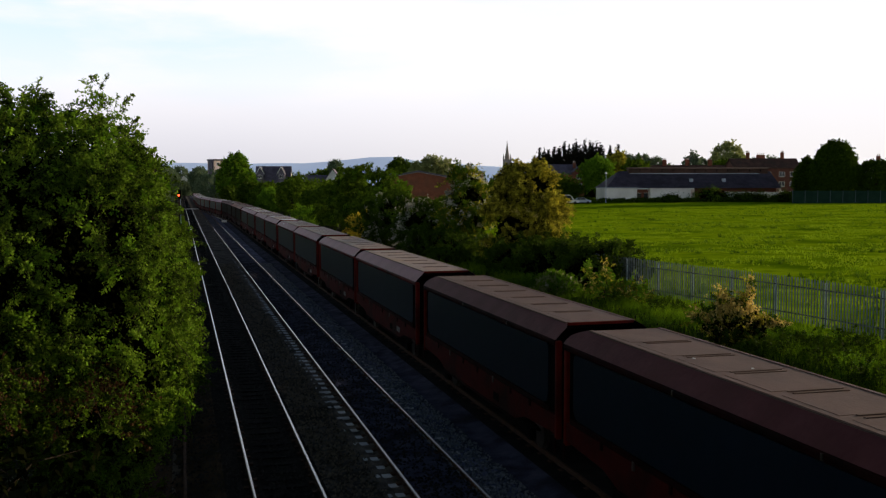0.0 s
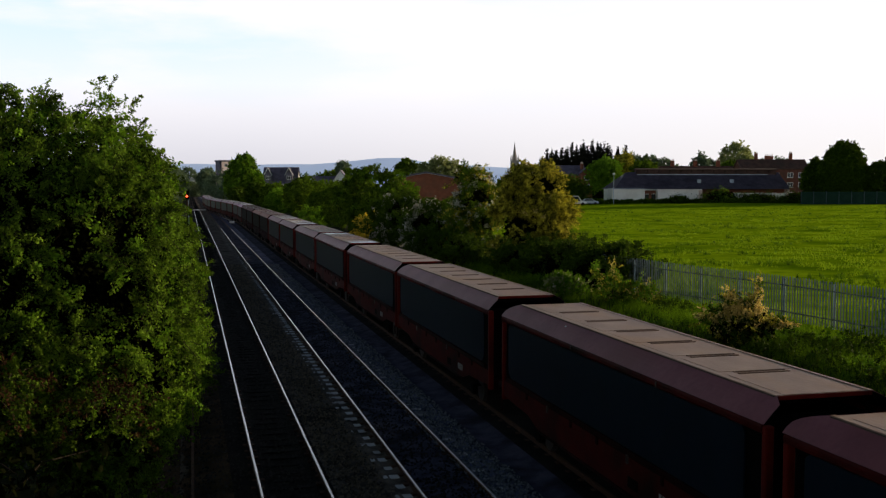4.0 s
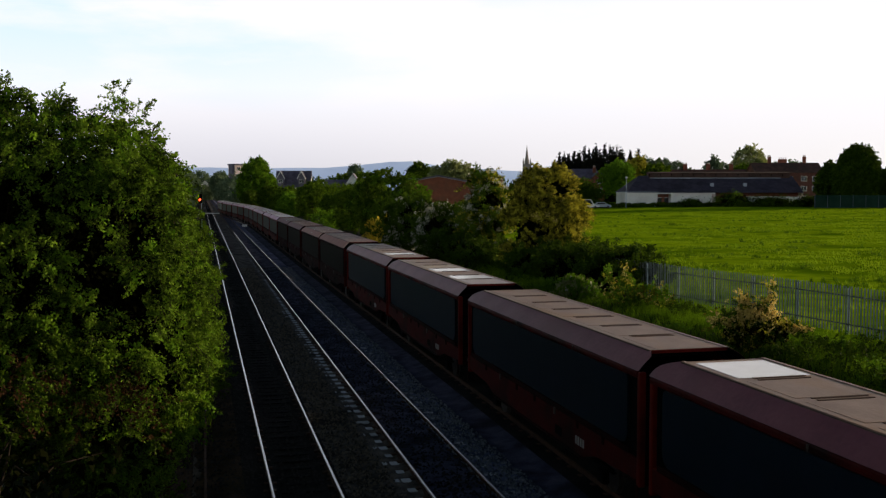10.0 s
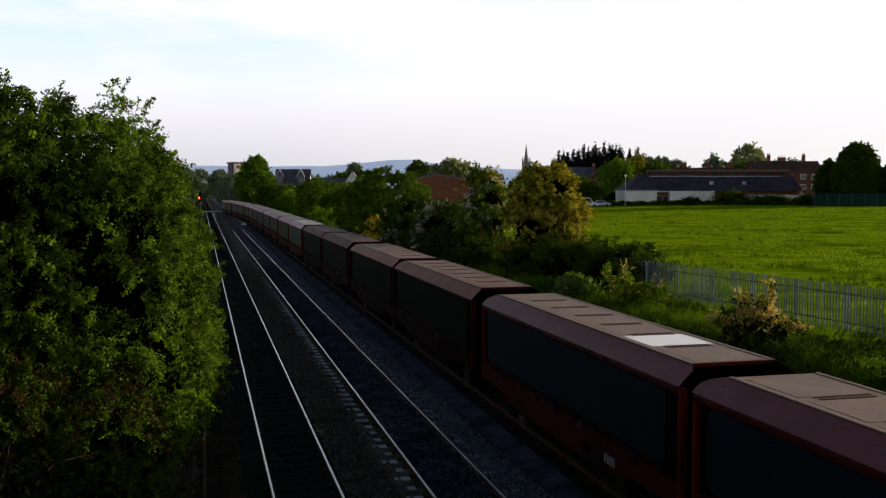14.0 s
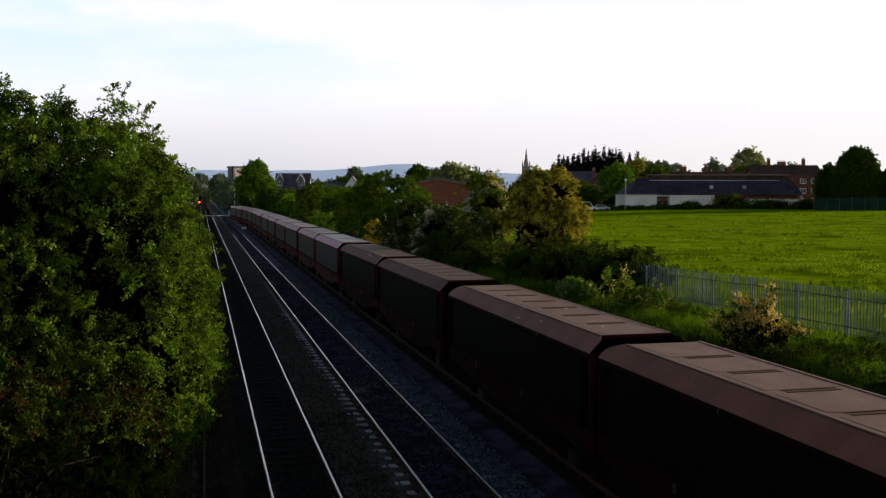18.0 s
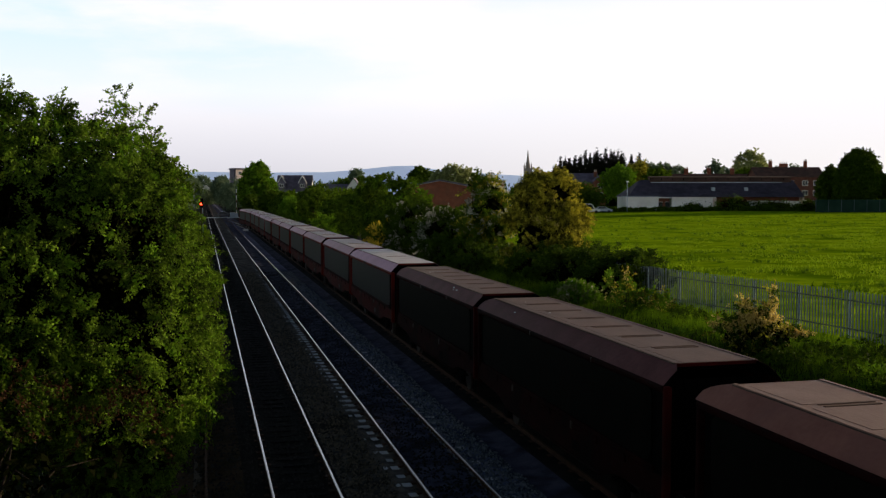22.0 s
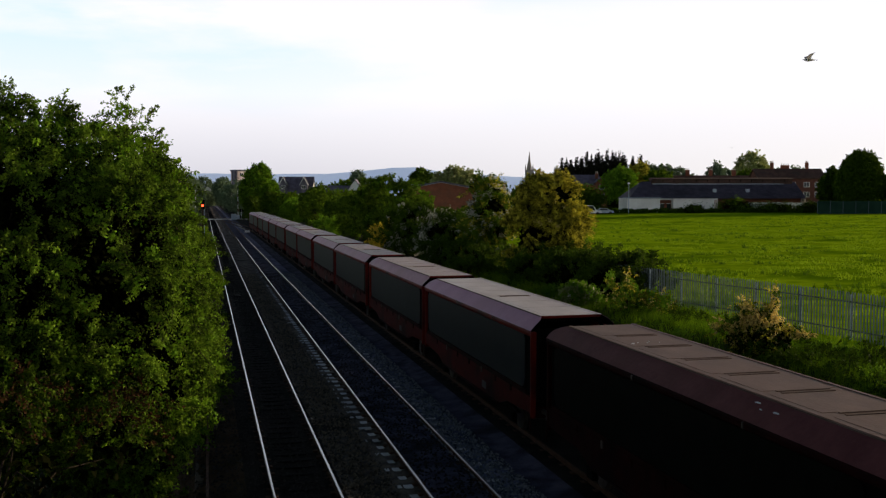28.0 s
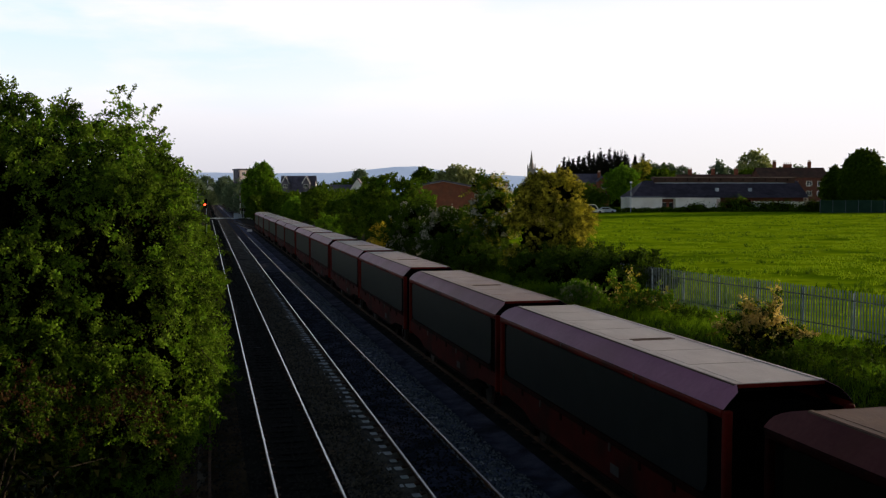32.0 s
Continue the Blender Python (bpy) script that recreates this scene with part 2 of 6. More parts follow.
M["blossom_cream"] = material("cream_blossom", (0.62, 0.46, 0.1), (0.88, 0.72, 0.26), 3, 0.7, fine=9, see=0.35, island=0.6)
M["leaf_pale"] = material("pale_grey_green_leaves", (0.15, 0.19, 0.065), (0.36, 0.4, 0.16), 0.6, 0.75, fine=2.2, see=0.5, island=0.4, spec=0.06, span=(0.56, 0.97))
# lighter blue-green puts distance haze into the leaf colour
M["leaf_far"] = material("haze_tinted_far_leaves", (0.075, 0.117, 0.075), (0.18, 0.248, 0.142), 0.4, 0.8, fine=1.5, see=0.4, island=0.3, spec=0.05, span=(0.56, 0.97))
M["rib"] = material("roof_cross_rib", (0.12, 0.078, 0.062), (0.18, 0.12, 0.096), 1.5, 0.7, fine=12, spec=0.1)
M["leaf_bank"] = material("bank_leaves", (0.009, 0.024, 0.0015), (0.155, 0.26, 0.014), 0.9, 0.75, fine=2.4, see=0.35, island=0.3, spec=0.05, span=(0.57, 0.96))
M["stone_dark"] = material("dark_stone_chips", (0.005, 0.005, 0.005), (0.05, 0.047, 0.045), 3, 0.9, fine=20, island=0.85, spec=0.06)
M["roof_dull"] = material("rusty_roof_top", (0.21, 0.128, 0.092), (0.33, 0.215, 0.152), 0.8, 0.5, spec=0.32, bump=0.1, fine=8, blotch=(0.3, 0.165, 0.078), stretch=(2, 1, 1))
M["rank_dark"] = material("dark_tussock", (0.05, 0.11, 0.004), (0.11, 0.2, 0.008), 0.5, 0.9, fine=3, see=0.35, island=0.5, spec=0.05)
M["leaf_brown"] = material("dead_twigs_and_leaves", (0.02, 0.01, 0.004), (0.06, 0.03, 0.012), 1.3, 0.85, fine=3.2, see=0.2, island=0.4, spec=0.05, span=(0.56, 0.98))
M["pale_steel"] = material("darker_palisade_steel", (0.1, 0.128, 0.16), (0.18, 0.22, 0.26), 2, 0.55, 0.0, fine=30, island=0.5)
M["ballast_tan"] = material("brownish_ballast", (0.026, 0.02, 0.017), (0.21, 0.178, 0.157), 1.8, 0.95, bump=1.0, fine=26, blotch=(0.03, 0.026, 0.023), spec=0.08)
# oil between the rails, and painted train shade beside the loop line
M["ballast_oil_shade"] = material("oily_and_shaded_ballast", (0.016, 0.0165, 0.03), (0.115, 0.117, 0.19), 1.8, 0.95, bump=1.0, fine=26, blotch=(0.017, 0.02, 0.03), spec=0.06)
M["ochre"] = material("rust_washed_roof_top", (0.3, 0.2, 0.09), (0.42, 0.28, 0.12), 0.8, 0.45, spec=0.5, bump=0.1, fine=8, blotch=(0.32, 0.2, 0.12), stretch=(2, 1, 1))
M["brick_dark"] = material("dark_brown_brick", (0.09, 0.034, 0.026), (0.16, 0.062, 0.046), 1.2, 0.9, bump=0.3, fine=14, blotch=(0.1, 0.045, 0.035))
M["pink_wall"] = material("pinkish_plaster", (0.62, 0.49, 0.46), (0.74, 0.6, 0.56), 0.8, 0.85, fine=8)
M["car_dark"] = material("dark_blue_car_paint", (0.03, 0.034, 0.045), (0.05, 0.055, 0.07), 2, 0.2, spec=0.6, fine=10)
# dimmer red that also holds the shade on girders and roof-edge rails
M["red_dim"] = material("dull_and_shaded_red_frame", (0.045, 0.0035, 0.003), (0.085, 0.006, 0.005), 2, 0.65, bump=0.1, fine=20, blotch=(0.018, 0.004, 0.003), spec=0.06)
M["sleeper"] = material("sleeper_concrete", (0.36, 0.36, 0.38), (0.68, 0.68, 0.71), 5, 0.9, bump=0.3, fine=60, island=0.6)
M["stone_tan"] = material("tan_stone_chips", (0.016, 0.014, 0.012), (0.26, 0.2, 0.14), 3, 0.9, fine=20, island=0.9, spec=0.08)
M["maroon_sooty"] = material("sooty_maroon_roof", (0.105, 0.031, 0.034), (0.165, 0.053, 0.055), 1.2, 0.6, bump=0.15, fine=9, blotch=(0.115, 0.038, 0.034), spec=0.08)
M["roof_sooty"] = material("sooty_brown_roof_top", (0.105, 0.06, 0.046), (0.172, 0.101, 0.077), 0.8, 0.6, spec=0.18, bump=0.12, fine=8, blotch=(0.15, 0.084, 0.064), stretch=(2, 1, 1))
M["galv_dull"] = material("dull_grey_plate", (0.05, 0.05, 0.055), (0.1, 0.1, 0.105), 4, 0.7, fine=20, spec=0.1)
M["trough"] = material("dirty_trough_concrete", (0.05, 0.042, 0.036), (0.11, 0.095, 0.08), 3, 0.95, bump=0.3, fine=40, island=0.4, spec=0.05)
# darker than posts and pales: shade on the fence rails is put in
M["rail_steel"] = material("fence_rail_shade_steel", (0.05, 0.065, 0.085), (0.09, 0.115, 0.14), 2, 0.7, 0.0, fine=30)
M["maroon_warm"] = material("purple_maroon_roof", (0.29, 0.105, 0.155), (0.4, 0.15, 0.215), 0.9, 0.5, spec=0.22, bump=0.08, fine=9, blotch=(0.31, 0.115, 0.15))
M["roof_warm"] = material("warm_brown_roof_top", (0.25, 0.165, 0.145), (0.37, 0.26, 0.225), 0.8, 0.45, spec=0.4, bump=0.08, fine=8, blotch=(0.28, 0.18, 0.13), stretch=(2, 1, 1))
M["cess"] = material("brown_trackside_dirt", (0.018, 0.012, 0.007), (0.085, 0.056, 0.034), 1.6, 0.95, bump=1.0, fine=20, blotch=(0.022, 0.02, 0.008), spec=0.05)
M["lamp_red"] = glow("red_signal_light", (1.0, 0.06, 0.02), 6.0)


# ---- building helpers ----
def mesh_of(name, verts, faces, mat, smooth=False):
    me = bpy.data.meshes.new(name)
    me.from_pydata([tuple(v) for v in verts], [], faces)
    me.materials.append(M[mat])
    if smooth:
        me.polygons.foreach_set("use_smooth", [True] * len(me.polygons))
    me.update()
    return me


def part(name, bm, mat, parent=None, label="", smooth=False):
    """Links a bmesh (or a ready mesh) as one object under its thing."""
    if isinstance(bm, bmesh.types.BMesh):
        me = bpy.data.meshes.new(name)
        bmesh.ops.recalc_face_normals(bm, faces=bm.faces)
        bm.to_mesh(me)
        bm.free()
        me.materials.append(M[mat])
        if smooth:
            me.polygons.foreach_set("use_smooth", [True] * len(me.polygons))
    else:
        me = bm
    ob = new(name, me)
    ob.parent = parent
    if label:
        tagged(ob, label)
    return ob


def thing(name, label, category, at=(0, 0, 0), turn=0.0, group="", kind=""):
    ob = new(name)
    ob.matrix_basis = pose(*at, 0, 0, turn)
    return tagged(ob, label, category, group, kind)


def box(bm, x0, x1, y0, y1, z0, z1, bevel=0.0):
    r = bmesh.ops.create_cube(bm, size=1.0)
    for v in r["verts"]:
        v.co = ((x0 + x1) / 2 + v.co.x * (x1 - x0), (y0 + y1) / 2 + v.co.y * (y1 - y0), (z0 + z1) / 2 + v.co.z * (z1 - z0))
    if bevel:
        edges = {e for v in r["verts"] for e in v.link_edges}
        bmesh.ops.bevel(bm, geom=list(edges), offset=bevel, segments=2, profile=0.5, affect="EDGES")
    return bm


def boxed(*a, bevel=0.0):
    return box(bmesh.new(), *a, bevel=bevel)


def tube(bm, path, radii, sides=8, cap=True):
    """A tapered round bar along a path of points."""
    rings = []
    for i, p in enumerate(path):
        p = Vector(p)
        d = Vector(path[min(i + 1, len(path) - 1)]) - Vector(path[max(i - 1, 0)])
        q = d.to_track_quat("Z", "Y")
        rings.append([bm.verts.new(p + q @ Vector((math.cos(a) * radii[i], math.sin(a) * radii[i], 0))) for a in [2 * math.pi * k / sides for k in range(sides)]])
    for a, b in zip(rings, rings[1:]):
        for k in range(sides):
            bm.faces.new((a[k], a[(k + 1) % sides], b[(k + 1) % sides], b[k]))
    if cap:
        bm.faces.new(rings[0]), bm.faces.new(rings[-1])
    return bm


def prism(bm, profile, y0, y1):
    """A closed profile of (x, z) drawn out along y."""
    a = [bm.verts.new((x, y0, z)) for x, z in profile]
    b = [bm.verts.new((x, y1, z)) for x, z in profile]
    k = len(profile)
    for i in range(k):
        bm.faces.new((a[i], a[(i + 1) % k], b[(i + 1) % k], b[i]))
    bm.faces.new(a), bm.faces.new(list(reversed(b)))
    return bm


def smooth01(v):
    v = min(1.0, max(0.0, v))
    return v * v * (3 - 2 * v)


def ground_z(x, y):
    """Height of the ground: the railway's bed, its banks, and the fields."""
    near = 1.0 - smooth01((y - 420) / 200)
    z = -0.62
    z += smooth01((x - 12.6) / 6.0) * 2.0 * near
    z += 0.45 * math.exp(-((x - 17.0) / 2.0) ** 2) * near
    z += smooth01((x - 22) / 110) * 1.0
    z += smooth01((-0.9 - x) / 4.5) * 0.7 * near
    if x > 20:
        z += 0.05 * noise.noise((x * 0.11, y * 0.11, 0)) + 0.12 * noise.noise((x * 0.02, y * 0.02, 3))
    return z


def leaves(name, lobes, n, size, mat, parent, seed, sprig=9, spread=2.6, hollow=0.55, label="", droop=0.0, clump=0.0, outer=1.06, tight=0.8, per=14):
    """A crown: many small pointed leaves in sprigs, in and on the lobes (x, y, z, rx, ry, rz), with gaps between the sprigs."""
    rng = np.random.default_rng(seed)
    lob = np.array(lobes, float)
    area = (lob[:, 3] * lob[:, 4] + lob[:, 3] * lob[:, 5] + lob[:, 4] * lob[:, 5])
    k = max(1, n // sprig)
    which = rng.choice(len(lob), k, p=area / area.sum())
    d = rng.normal(size=(k, 3))
    d /= np.linalg.norm(d, axis=1)[:, None]
    r = hollow + (outer - hollow) * rng.random(k) ** 0.45
    bump = 1 + 0.17 * np.sin(d[:, 0] * 7 + which) * np.cos(d[:, 2] * 6 + which * 2) + 0.1 * np.sin(d[:, 1] * 13 + which)
    c = lob[which, :3] + d * lob[which, 3:] * (r * bump)[:, None]
    if clump:
        g = c[rng.integers(0, k, max(2, k // per))]
        near = rng.integers(0, len(g), k)
        c = np.where((rng.random(k) < tight)[:, None], g[near] + rng.normal(size=(k, 3)) * clump, c)
    c = np.repeat(c, sprig, 0)
    out = np.repeat(d, sprig, 0)
    m = len(c)
    c = c + rng.normal(size=(m, 3)) * size * spread * np.array([1, 1, 0.7])
    a = rng.normal(size=(m, 3)) + out * 0.5 + np.array([0, 0, -droop])
    a /= np.linalg.norm(a, axis=1)[:, None]
    b = np.cross(a, rng.normal(size=(m, 3)) + out * 0.0)
    b /= np.linalg.norm(b, axis=1)[:, None] + 1e-9
    s = size * (0.6 + 0.8 * rng.random(m))[:, None]
    v = np.empty((m, 4, 3))
    v[:, 0], v[:, 1], v[:, 2], v[:, 3] = c - a * s, c + b * s * 0.55, c + a * s, c - b * s * 0.55
    f = np.arange(m * 4).reshape(m, 4)
    me = bpy.data.meshes.new(name)
    me.vertices.add(m * 4), me.loops.add(m * 4), me.polygons.add(m)
    me.vertices.foreach_set("co", v.ravel().astype(np.float32))
    me.loops.foreach_set("vertex_index", f.ravel().astype(np.int32))
    me.polygons.foreach_set("loop_start", (np.arange(m) * 4).astype(np.int32))
    me.materials.append(M[mat])
    me.update()
    return part(name, me, mat, parent, label)


def blades(name, spots, height, width, mat, seed, label, kind="stuff", per=1, parent=None):
    """Grass: tapering blades at the spots (x, y, z)."""
    rng = np.random.default_rng(seed)
    p = np.repeat(np.array(spots, float), per, 0)
    m = len(p)
    p[:, :2] += rng.normal(size=(m, 2)) * height * 0.35
    h = height * (0.5 + rng.random(m))
    ang = rng.random(m) * 2 * math.pi
    side = np.stack([np.cos(ang), np.sin(ang), 0 * ang], 1) * width * 0.5
    lean = np.stack([rng.normal(size=m) * 0.3, rng.normal(size=m) * 0.3, np.ones(m)], 1) * h[:, None]
    v = np.empty((m, 3, 3))
    v[:, 0], v[:, 1], v[:, 2] = p - side, p + side, p + lean
    me = bpy.data.meshes.new(name)
    me.vertices.add(m * 3), me.loops.add(m * 3), me.polygons.add(m)
    me.vertices.foreach_set("co", v.ravel().astype(np.float32))
    me.loops.foreach_set("vertex_index", np.arange(m * 3, dtype=np.int32))
    me.polygons.foreach_set("loop_start", (np.arange(m) * 3).astype(np.int32))
    me.materials.append(M[mat])
    me.update()
    ob = new(name, me)
    ob.parent = parent
    return tagged(ob, label, "grass", "", kind)


def sprays(name, lobes, n, length, per, size, mat, parent, seed, rise=0.25, droop=0.3, inner=0.8, fuzz=1.3, label="", keep=0.72, twigs=False, floor=0.1, core=()):
    """A crown of arching leafy twigs that start in the lobes (x, y, z, rx, ry, rz) and reach outwards, with dark gaps between them."""
    rng = np.random.default_rng(seed)
    lob = np.array(lobes, float)
    area = (lob[:, 3] * lob[:, 4] + lob[:, 3] * lob[:, 5] + lob[:, 4] * lob[:, 5])
    which = rng.choice(len(lob), n * 2, p=area / area.sum())
    d = rng.normal(size=(n * 2, 3))
    d /= np.linalg.norm(d, axis=1)[:, None]
    base = lob[which, :3] + d * lob[which, 3:] * (inner * (0.82 + 0.26 * rng.random(n * 2)))[:, None]
    way = d + rng.normal(size=d.shape) * 0.45 + np.array([0, 0, rise])
    way /= np.linalg.norm(way, axis=1)[:, None]
    reach = length * (0.45 + 1.1 * rng.random(n * 2) ** 1.5)
    tip = base + way * reach[:, None]
    free = tip[:, 2] > floor
    for l in lob:
        if l[3] > 0.4:
            free &= (((tip - l[:3]) / l[3:]) ** 2).sum(1) > keep
    for l in np.array(core, float).reshape(-1, 6):
        free &= (((tip - l[:3]) / l[3:]) ** 2).sum(1) > 0.98
    pick = np.nonzero(free)[0][:n]
    base, way, reach = base[pick], way[pick], reach[pick]
    k = len(pick)
    s = rng.random((k, per)) ** 0.75
    along = reach[:, None] * s
    c = base[:, None] + way[:, None] * along[..., None]
    c[..., 2] -= droop * along * s
    c = c + rng.normal(size=c.shape) * size * fuzz * (1.15 - 0.6 * s[..., None])
    c = c.reshape(-1, 3)
    m = len(c)
    a = rng.normal(size=(m, 3)) * 0.8 + np.repeat(way, per, 0) * 0.6
    a /= np.linalg.norm(a, axis=1)[:, None]
    b = np.cross(a, rng.normal(size=(m, 3)))
    b /= np.linalg.norm(b, axis=1)[:, None] + 1e-9
    z = size * (0.6 + 0.8 * rng.random(m))[:, None]
    v = np.empty((m, 4, 3))
    v[:, 0], v[:, 1], v[:, 2], v[:, 3] = c - a * z, c + b * z * 0.6 + a * z * 0.15, c + a * z, c - b * z * 0.6 + a * z * 0.15
    me = bpy.data.meshes.new(name)
    me.vertices.add(m * 4), me.loops.add(m * 4), me.polygons.add(m)
    me.vertices.foreach_set("co", v.ravel().astype(np.float32))
    me.loops.foreach_set("vertex_index", np.arange(m * 4).astype(np.int32))
    me.polygons.foreach_set("loop_start", (np.arange(m) * 4).astype(np.int32))
    me.materials.append(M[mat])
    me.update()
    if twigs:
        rows = []
        side = np.cross(way, rng.normal(size=way.shape))
        side /= np.linalg.norm(side, axis=1)[:, None] + 1e-9
        other = np.cross(way, side)
        for f, w in ((0.0, 0.009), (0.5, 0.006), (1.0, 0.002)):
            q = base + way * (reach * f)[:, None]
            q[:, 2] -= droop * reach * f * f
            rows += [q + side * w, q - side * w * 0.5 + other * w * 0.87, q - side * w * 0.5 - other * w * 0.87]
        g = np.stack(rows, 1).reshape(-1, 3)
        quad = np.array([(r * 3 + i, r * 3 + (i + 1) % 3, r * 3 + 3 + (i + 1) % 3, r * 3 + 3 + i) for r in (0, 1) for i in range(3)])
        faces = (np.arange(k)[:, None, None] * 9 + quad[None]).reshape(-1, 4)
        tagged(part("twigwork", mesh_of("twigwork", g.tolist(), faces.tolist(), "bark"), "bark", parent, "thin brown twigs"), kind="stuff")
    return part(name, me, mat, parent, label)


# ---- ground ----
def sheet_lines(near, far, step, grow):
    out, v, s = [], near, step
    while v < far:
        out.append(v)
        if v > 60:
            s *= grow
        v += s
    return out + [far]


def build_ground():
    pos = sheet_lines(0, 4800, 1.2, 1.09)
    xs = [-p for p in reversed(pos[1:])] + pos
    xs = sorted(set(xs + [-1.2, 12.4, 13.5]))
    ys = [-p for p in reversed(sheet_lines(0, 4800, 6, 1.25)[1:])] + sheet_lines(0, 4800, 4, 1.09)
    verts = [(x, y, ground_z(x, y)) for y in ys for x in xs]
    nx = len(xs)
    faces, inds = [], []
    for j in range(len(ys) - 1):
        for i in range(nx - 1):
            faces.append((j * nx + i, j * nx + i + 1, (j + 1) * nx + i + 1, (j + 1) * nx + i))
            inds.append(0 if -7 < xs[i] < 21 else 1)
    me = mesh_of("ground", verts, faces, "soil", True)
    me.materials.append(M["grass"])
    me.polygons.foreach_set("material_index", inds)
    tagged(new("ground", me), "bank of dark soil and a wide green pasture", "ground", "", "structure")


build_ground()

TRACK_X = (2.23, 5.71, 9.77)
LEAVE, JOIN = 178.0, 280.0          # where the loop starts to leave its line, and where it has joined the middle track


def loop_x(y):
    return TRACK_X[2] - (TRACK_X[2] - TRACK_X[1]) * smooth01((y - LEAVE) / (JOIN - LEAVE))


def build_ballast():
    """Ballast, heaped over the sleepers of the second and third tracks and left low round those of the first."""
    bed = ((-1.2, -0.66), (-0.4, -0.3), (0.4, -0.25), (0.9, -0.17), (1.3, -0.14), (1.5, -0.145), (1.75, -0.178), (2.0, -0.205), (2.23, -0.21), (2.46, -0.205), (2.72, -0.178), (2.96, -0.145), (3.15, -0.14), (3.5, -0.17), (3.85, -0.21), (4.2, -0.205),
           (4.43, -0.172), (4.58, -0.155), (4.64, -0.192), (4.79, -0.19), (4.85, -0.15), (4.95, -0.14), (5.71, -0.13), (6.4, -0.135), (6.65, -0.16), (7.0, -0.188), (7.5, -0.21), (7.9, -0.25), (8.2, -0.2), (8.5, -0.15), (9.2, -0.125), (9.9, -0.12), (10.6, -0.125),
           (11.3, -0.15), (11.8, -0.25), (12.3, -0.35), (13.2, -0.66))
    # strips from 7.5 outwards have the train's shade put into their colour
    for a, b, mat, label in ((-1.2, 0.9, "cess", "brown dirt and cinders beside the first running line"), (0.9, 3.15, "ballast_brown", "dark ballast bed under the first running line"), (3.15, 4.95, "ballast_tan", "grey-brown ballast between the running lines"),
                             (4.95, 6.4, "ballast_oil_shade", "oil-darkened ballast inside the second running line"), (6.4, 7.5, "ballast", "blue-grey ballast between the tracks"), (7.5, 8.5, "ballast_oil_shade", "ballast beside the loop line, darkened as the train's shade"), (8.5, 13.2, "ballast_brown", "ballast bed under the loop line, the train's shade in its colour")):
        prof = [q for q in bed if a <= q[0] <= b]
        fine = []
        for (xa, za), (xb, zb) in zip(prof, prof[1:]):
            fine += [(xa + (xb - xa) * f, za + (zb - za) * f) for f in (0, 0.34, 0.67)]
        fine.append(prof[-1])
        ys = sheet_lines(-260, 10, 6, 1.0)[:-1] + [10 + 0.45 * i for i in range(200)] + sheet_lines(100, 620, 5, 1.0)
        verts = [(x, y, z + 0.022 * noise.noise((x * 3.1, y * 2.3, 1)) * (0 if i in (0, len(fine) - 1) else 1)) for y in ys for i, (x, z) in enumerate(fine)]
        n = len(fine)
        faces = [(j * n + i, j * n + i + 1, (j + 1) * n + i + 1, (j + 1) * n + i) for j in range(len(ys) - 1) for i in range(n - 1)]
        tagged(new("ballast_bed", mesh_of("ballast_bed", verts, faces, mat, True)), label, "ballast", "", "structure")


build_ballast()


def chips():
    """Loose ballast stones, small uneven lumps."""
    for seed, n, x0, x1, mat, label in ((5, 11000, -0.6, 3.15, "stone_dark", "loose dark ballast stones"), (6, 11000, 3.15, 4.5, "stone_tan", "loose grey-brown ballast stones"), (7, 5000, 4.95, 6.4, "stone_dark", "loose oily ballast stones"), (8, 11000, 6.4, 7.7, "stone", "loose blue-grey ballast stones")):
        stones(seed, n, x0, x1, mat, label)


def stones(seed, n, x0, x1, mat, label):
    rng = np.random.default_rng(seed)
    y = 14 + 75 * rng.random(n) ** 1.8
    x = x0 + (x1 - x0) * rng.random(n)
    z = np.interp(x, [-0.6, 0.9, 1.5, 1.75, 2.72, 2.96, 3.5, 4.4, 5.0, 6.4, 7.5, 7.9, 8.5, 11.3], [-0.34, -0.17, -0.145, -0.19, -0.19, -0.145, -0.17, -0.2, -0.135, -0.135, -0.2, -0.25, -0.15, -0.15])
    s = 0.022 + 0.026 * rng.random(n)
    base = np.array([(-1, -1, -0.4), (1, -0.8, -0.4), (0.2, 1.1, -0.4), (0.1, 0, 0.9)])
    v = base[None] * s[:, None, None] * (0.7 + 0.6 * rng.random((n, 4, 1)))
    a = rng.random(n) * 6.28
    c, d = np.cos(a)[:, None], np.sin(a)[:, None]
    w = np.stack([v[..., 0] * c - v[..., 1] * d, v[..., 0] * d + v[..., 1] * c, v[..., 2]], -1) + np.stack([x, y, z + 0.02], -1)[:, None]
    f = (np.arange(n)[:, None, None] * 4 + np.array([(0, 1, 3), (1, 2, 3), (2, 0, 3)])[None]).reshape(-1, 3)
    me = bpy.data.meshes.new("loose_stones")
    me.vertices.add(n * 4), me.loops.add(len(f) * 3), me.polygons.add(len(f))
    me.vertices.foreach_set("co", w.ravel().astype(np.float32))
    me.loops.foreach_set("vertex_index", f.ravel().astype(np.int32))
    me.polygons.foreach_set("loop_start", (np.arange(len(f)) * 3).astype(np.int32))
    me.materials.append(M[mat])
    me.update()
    tagged(new("loose_stones", me), label, "stones", "", "stuff")


chips()

RAIL = ((-0.035, 0.0), (-0.035, -0.04), (-0.01, -0.055), (-0.01, -0.13), (-0.07, -0.155), (0.07, -0.155), (0.01, -0.13), (0.01, -0.055), (0.035, -0.04), (0.035, 0.0))

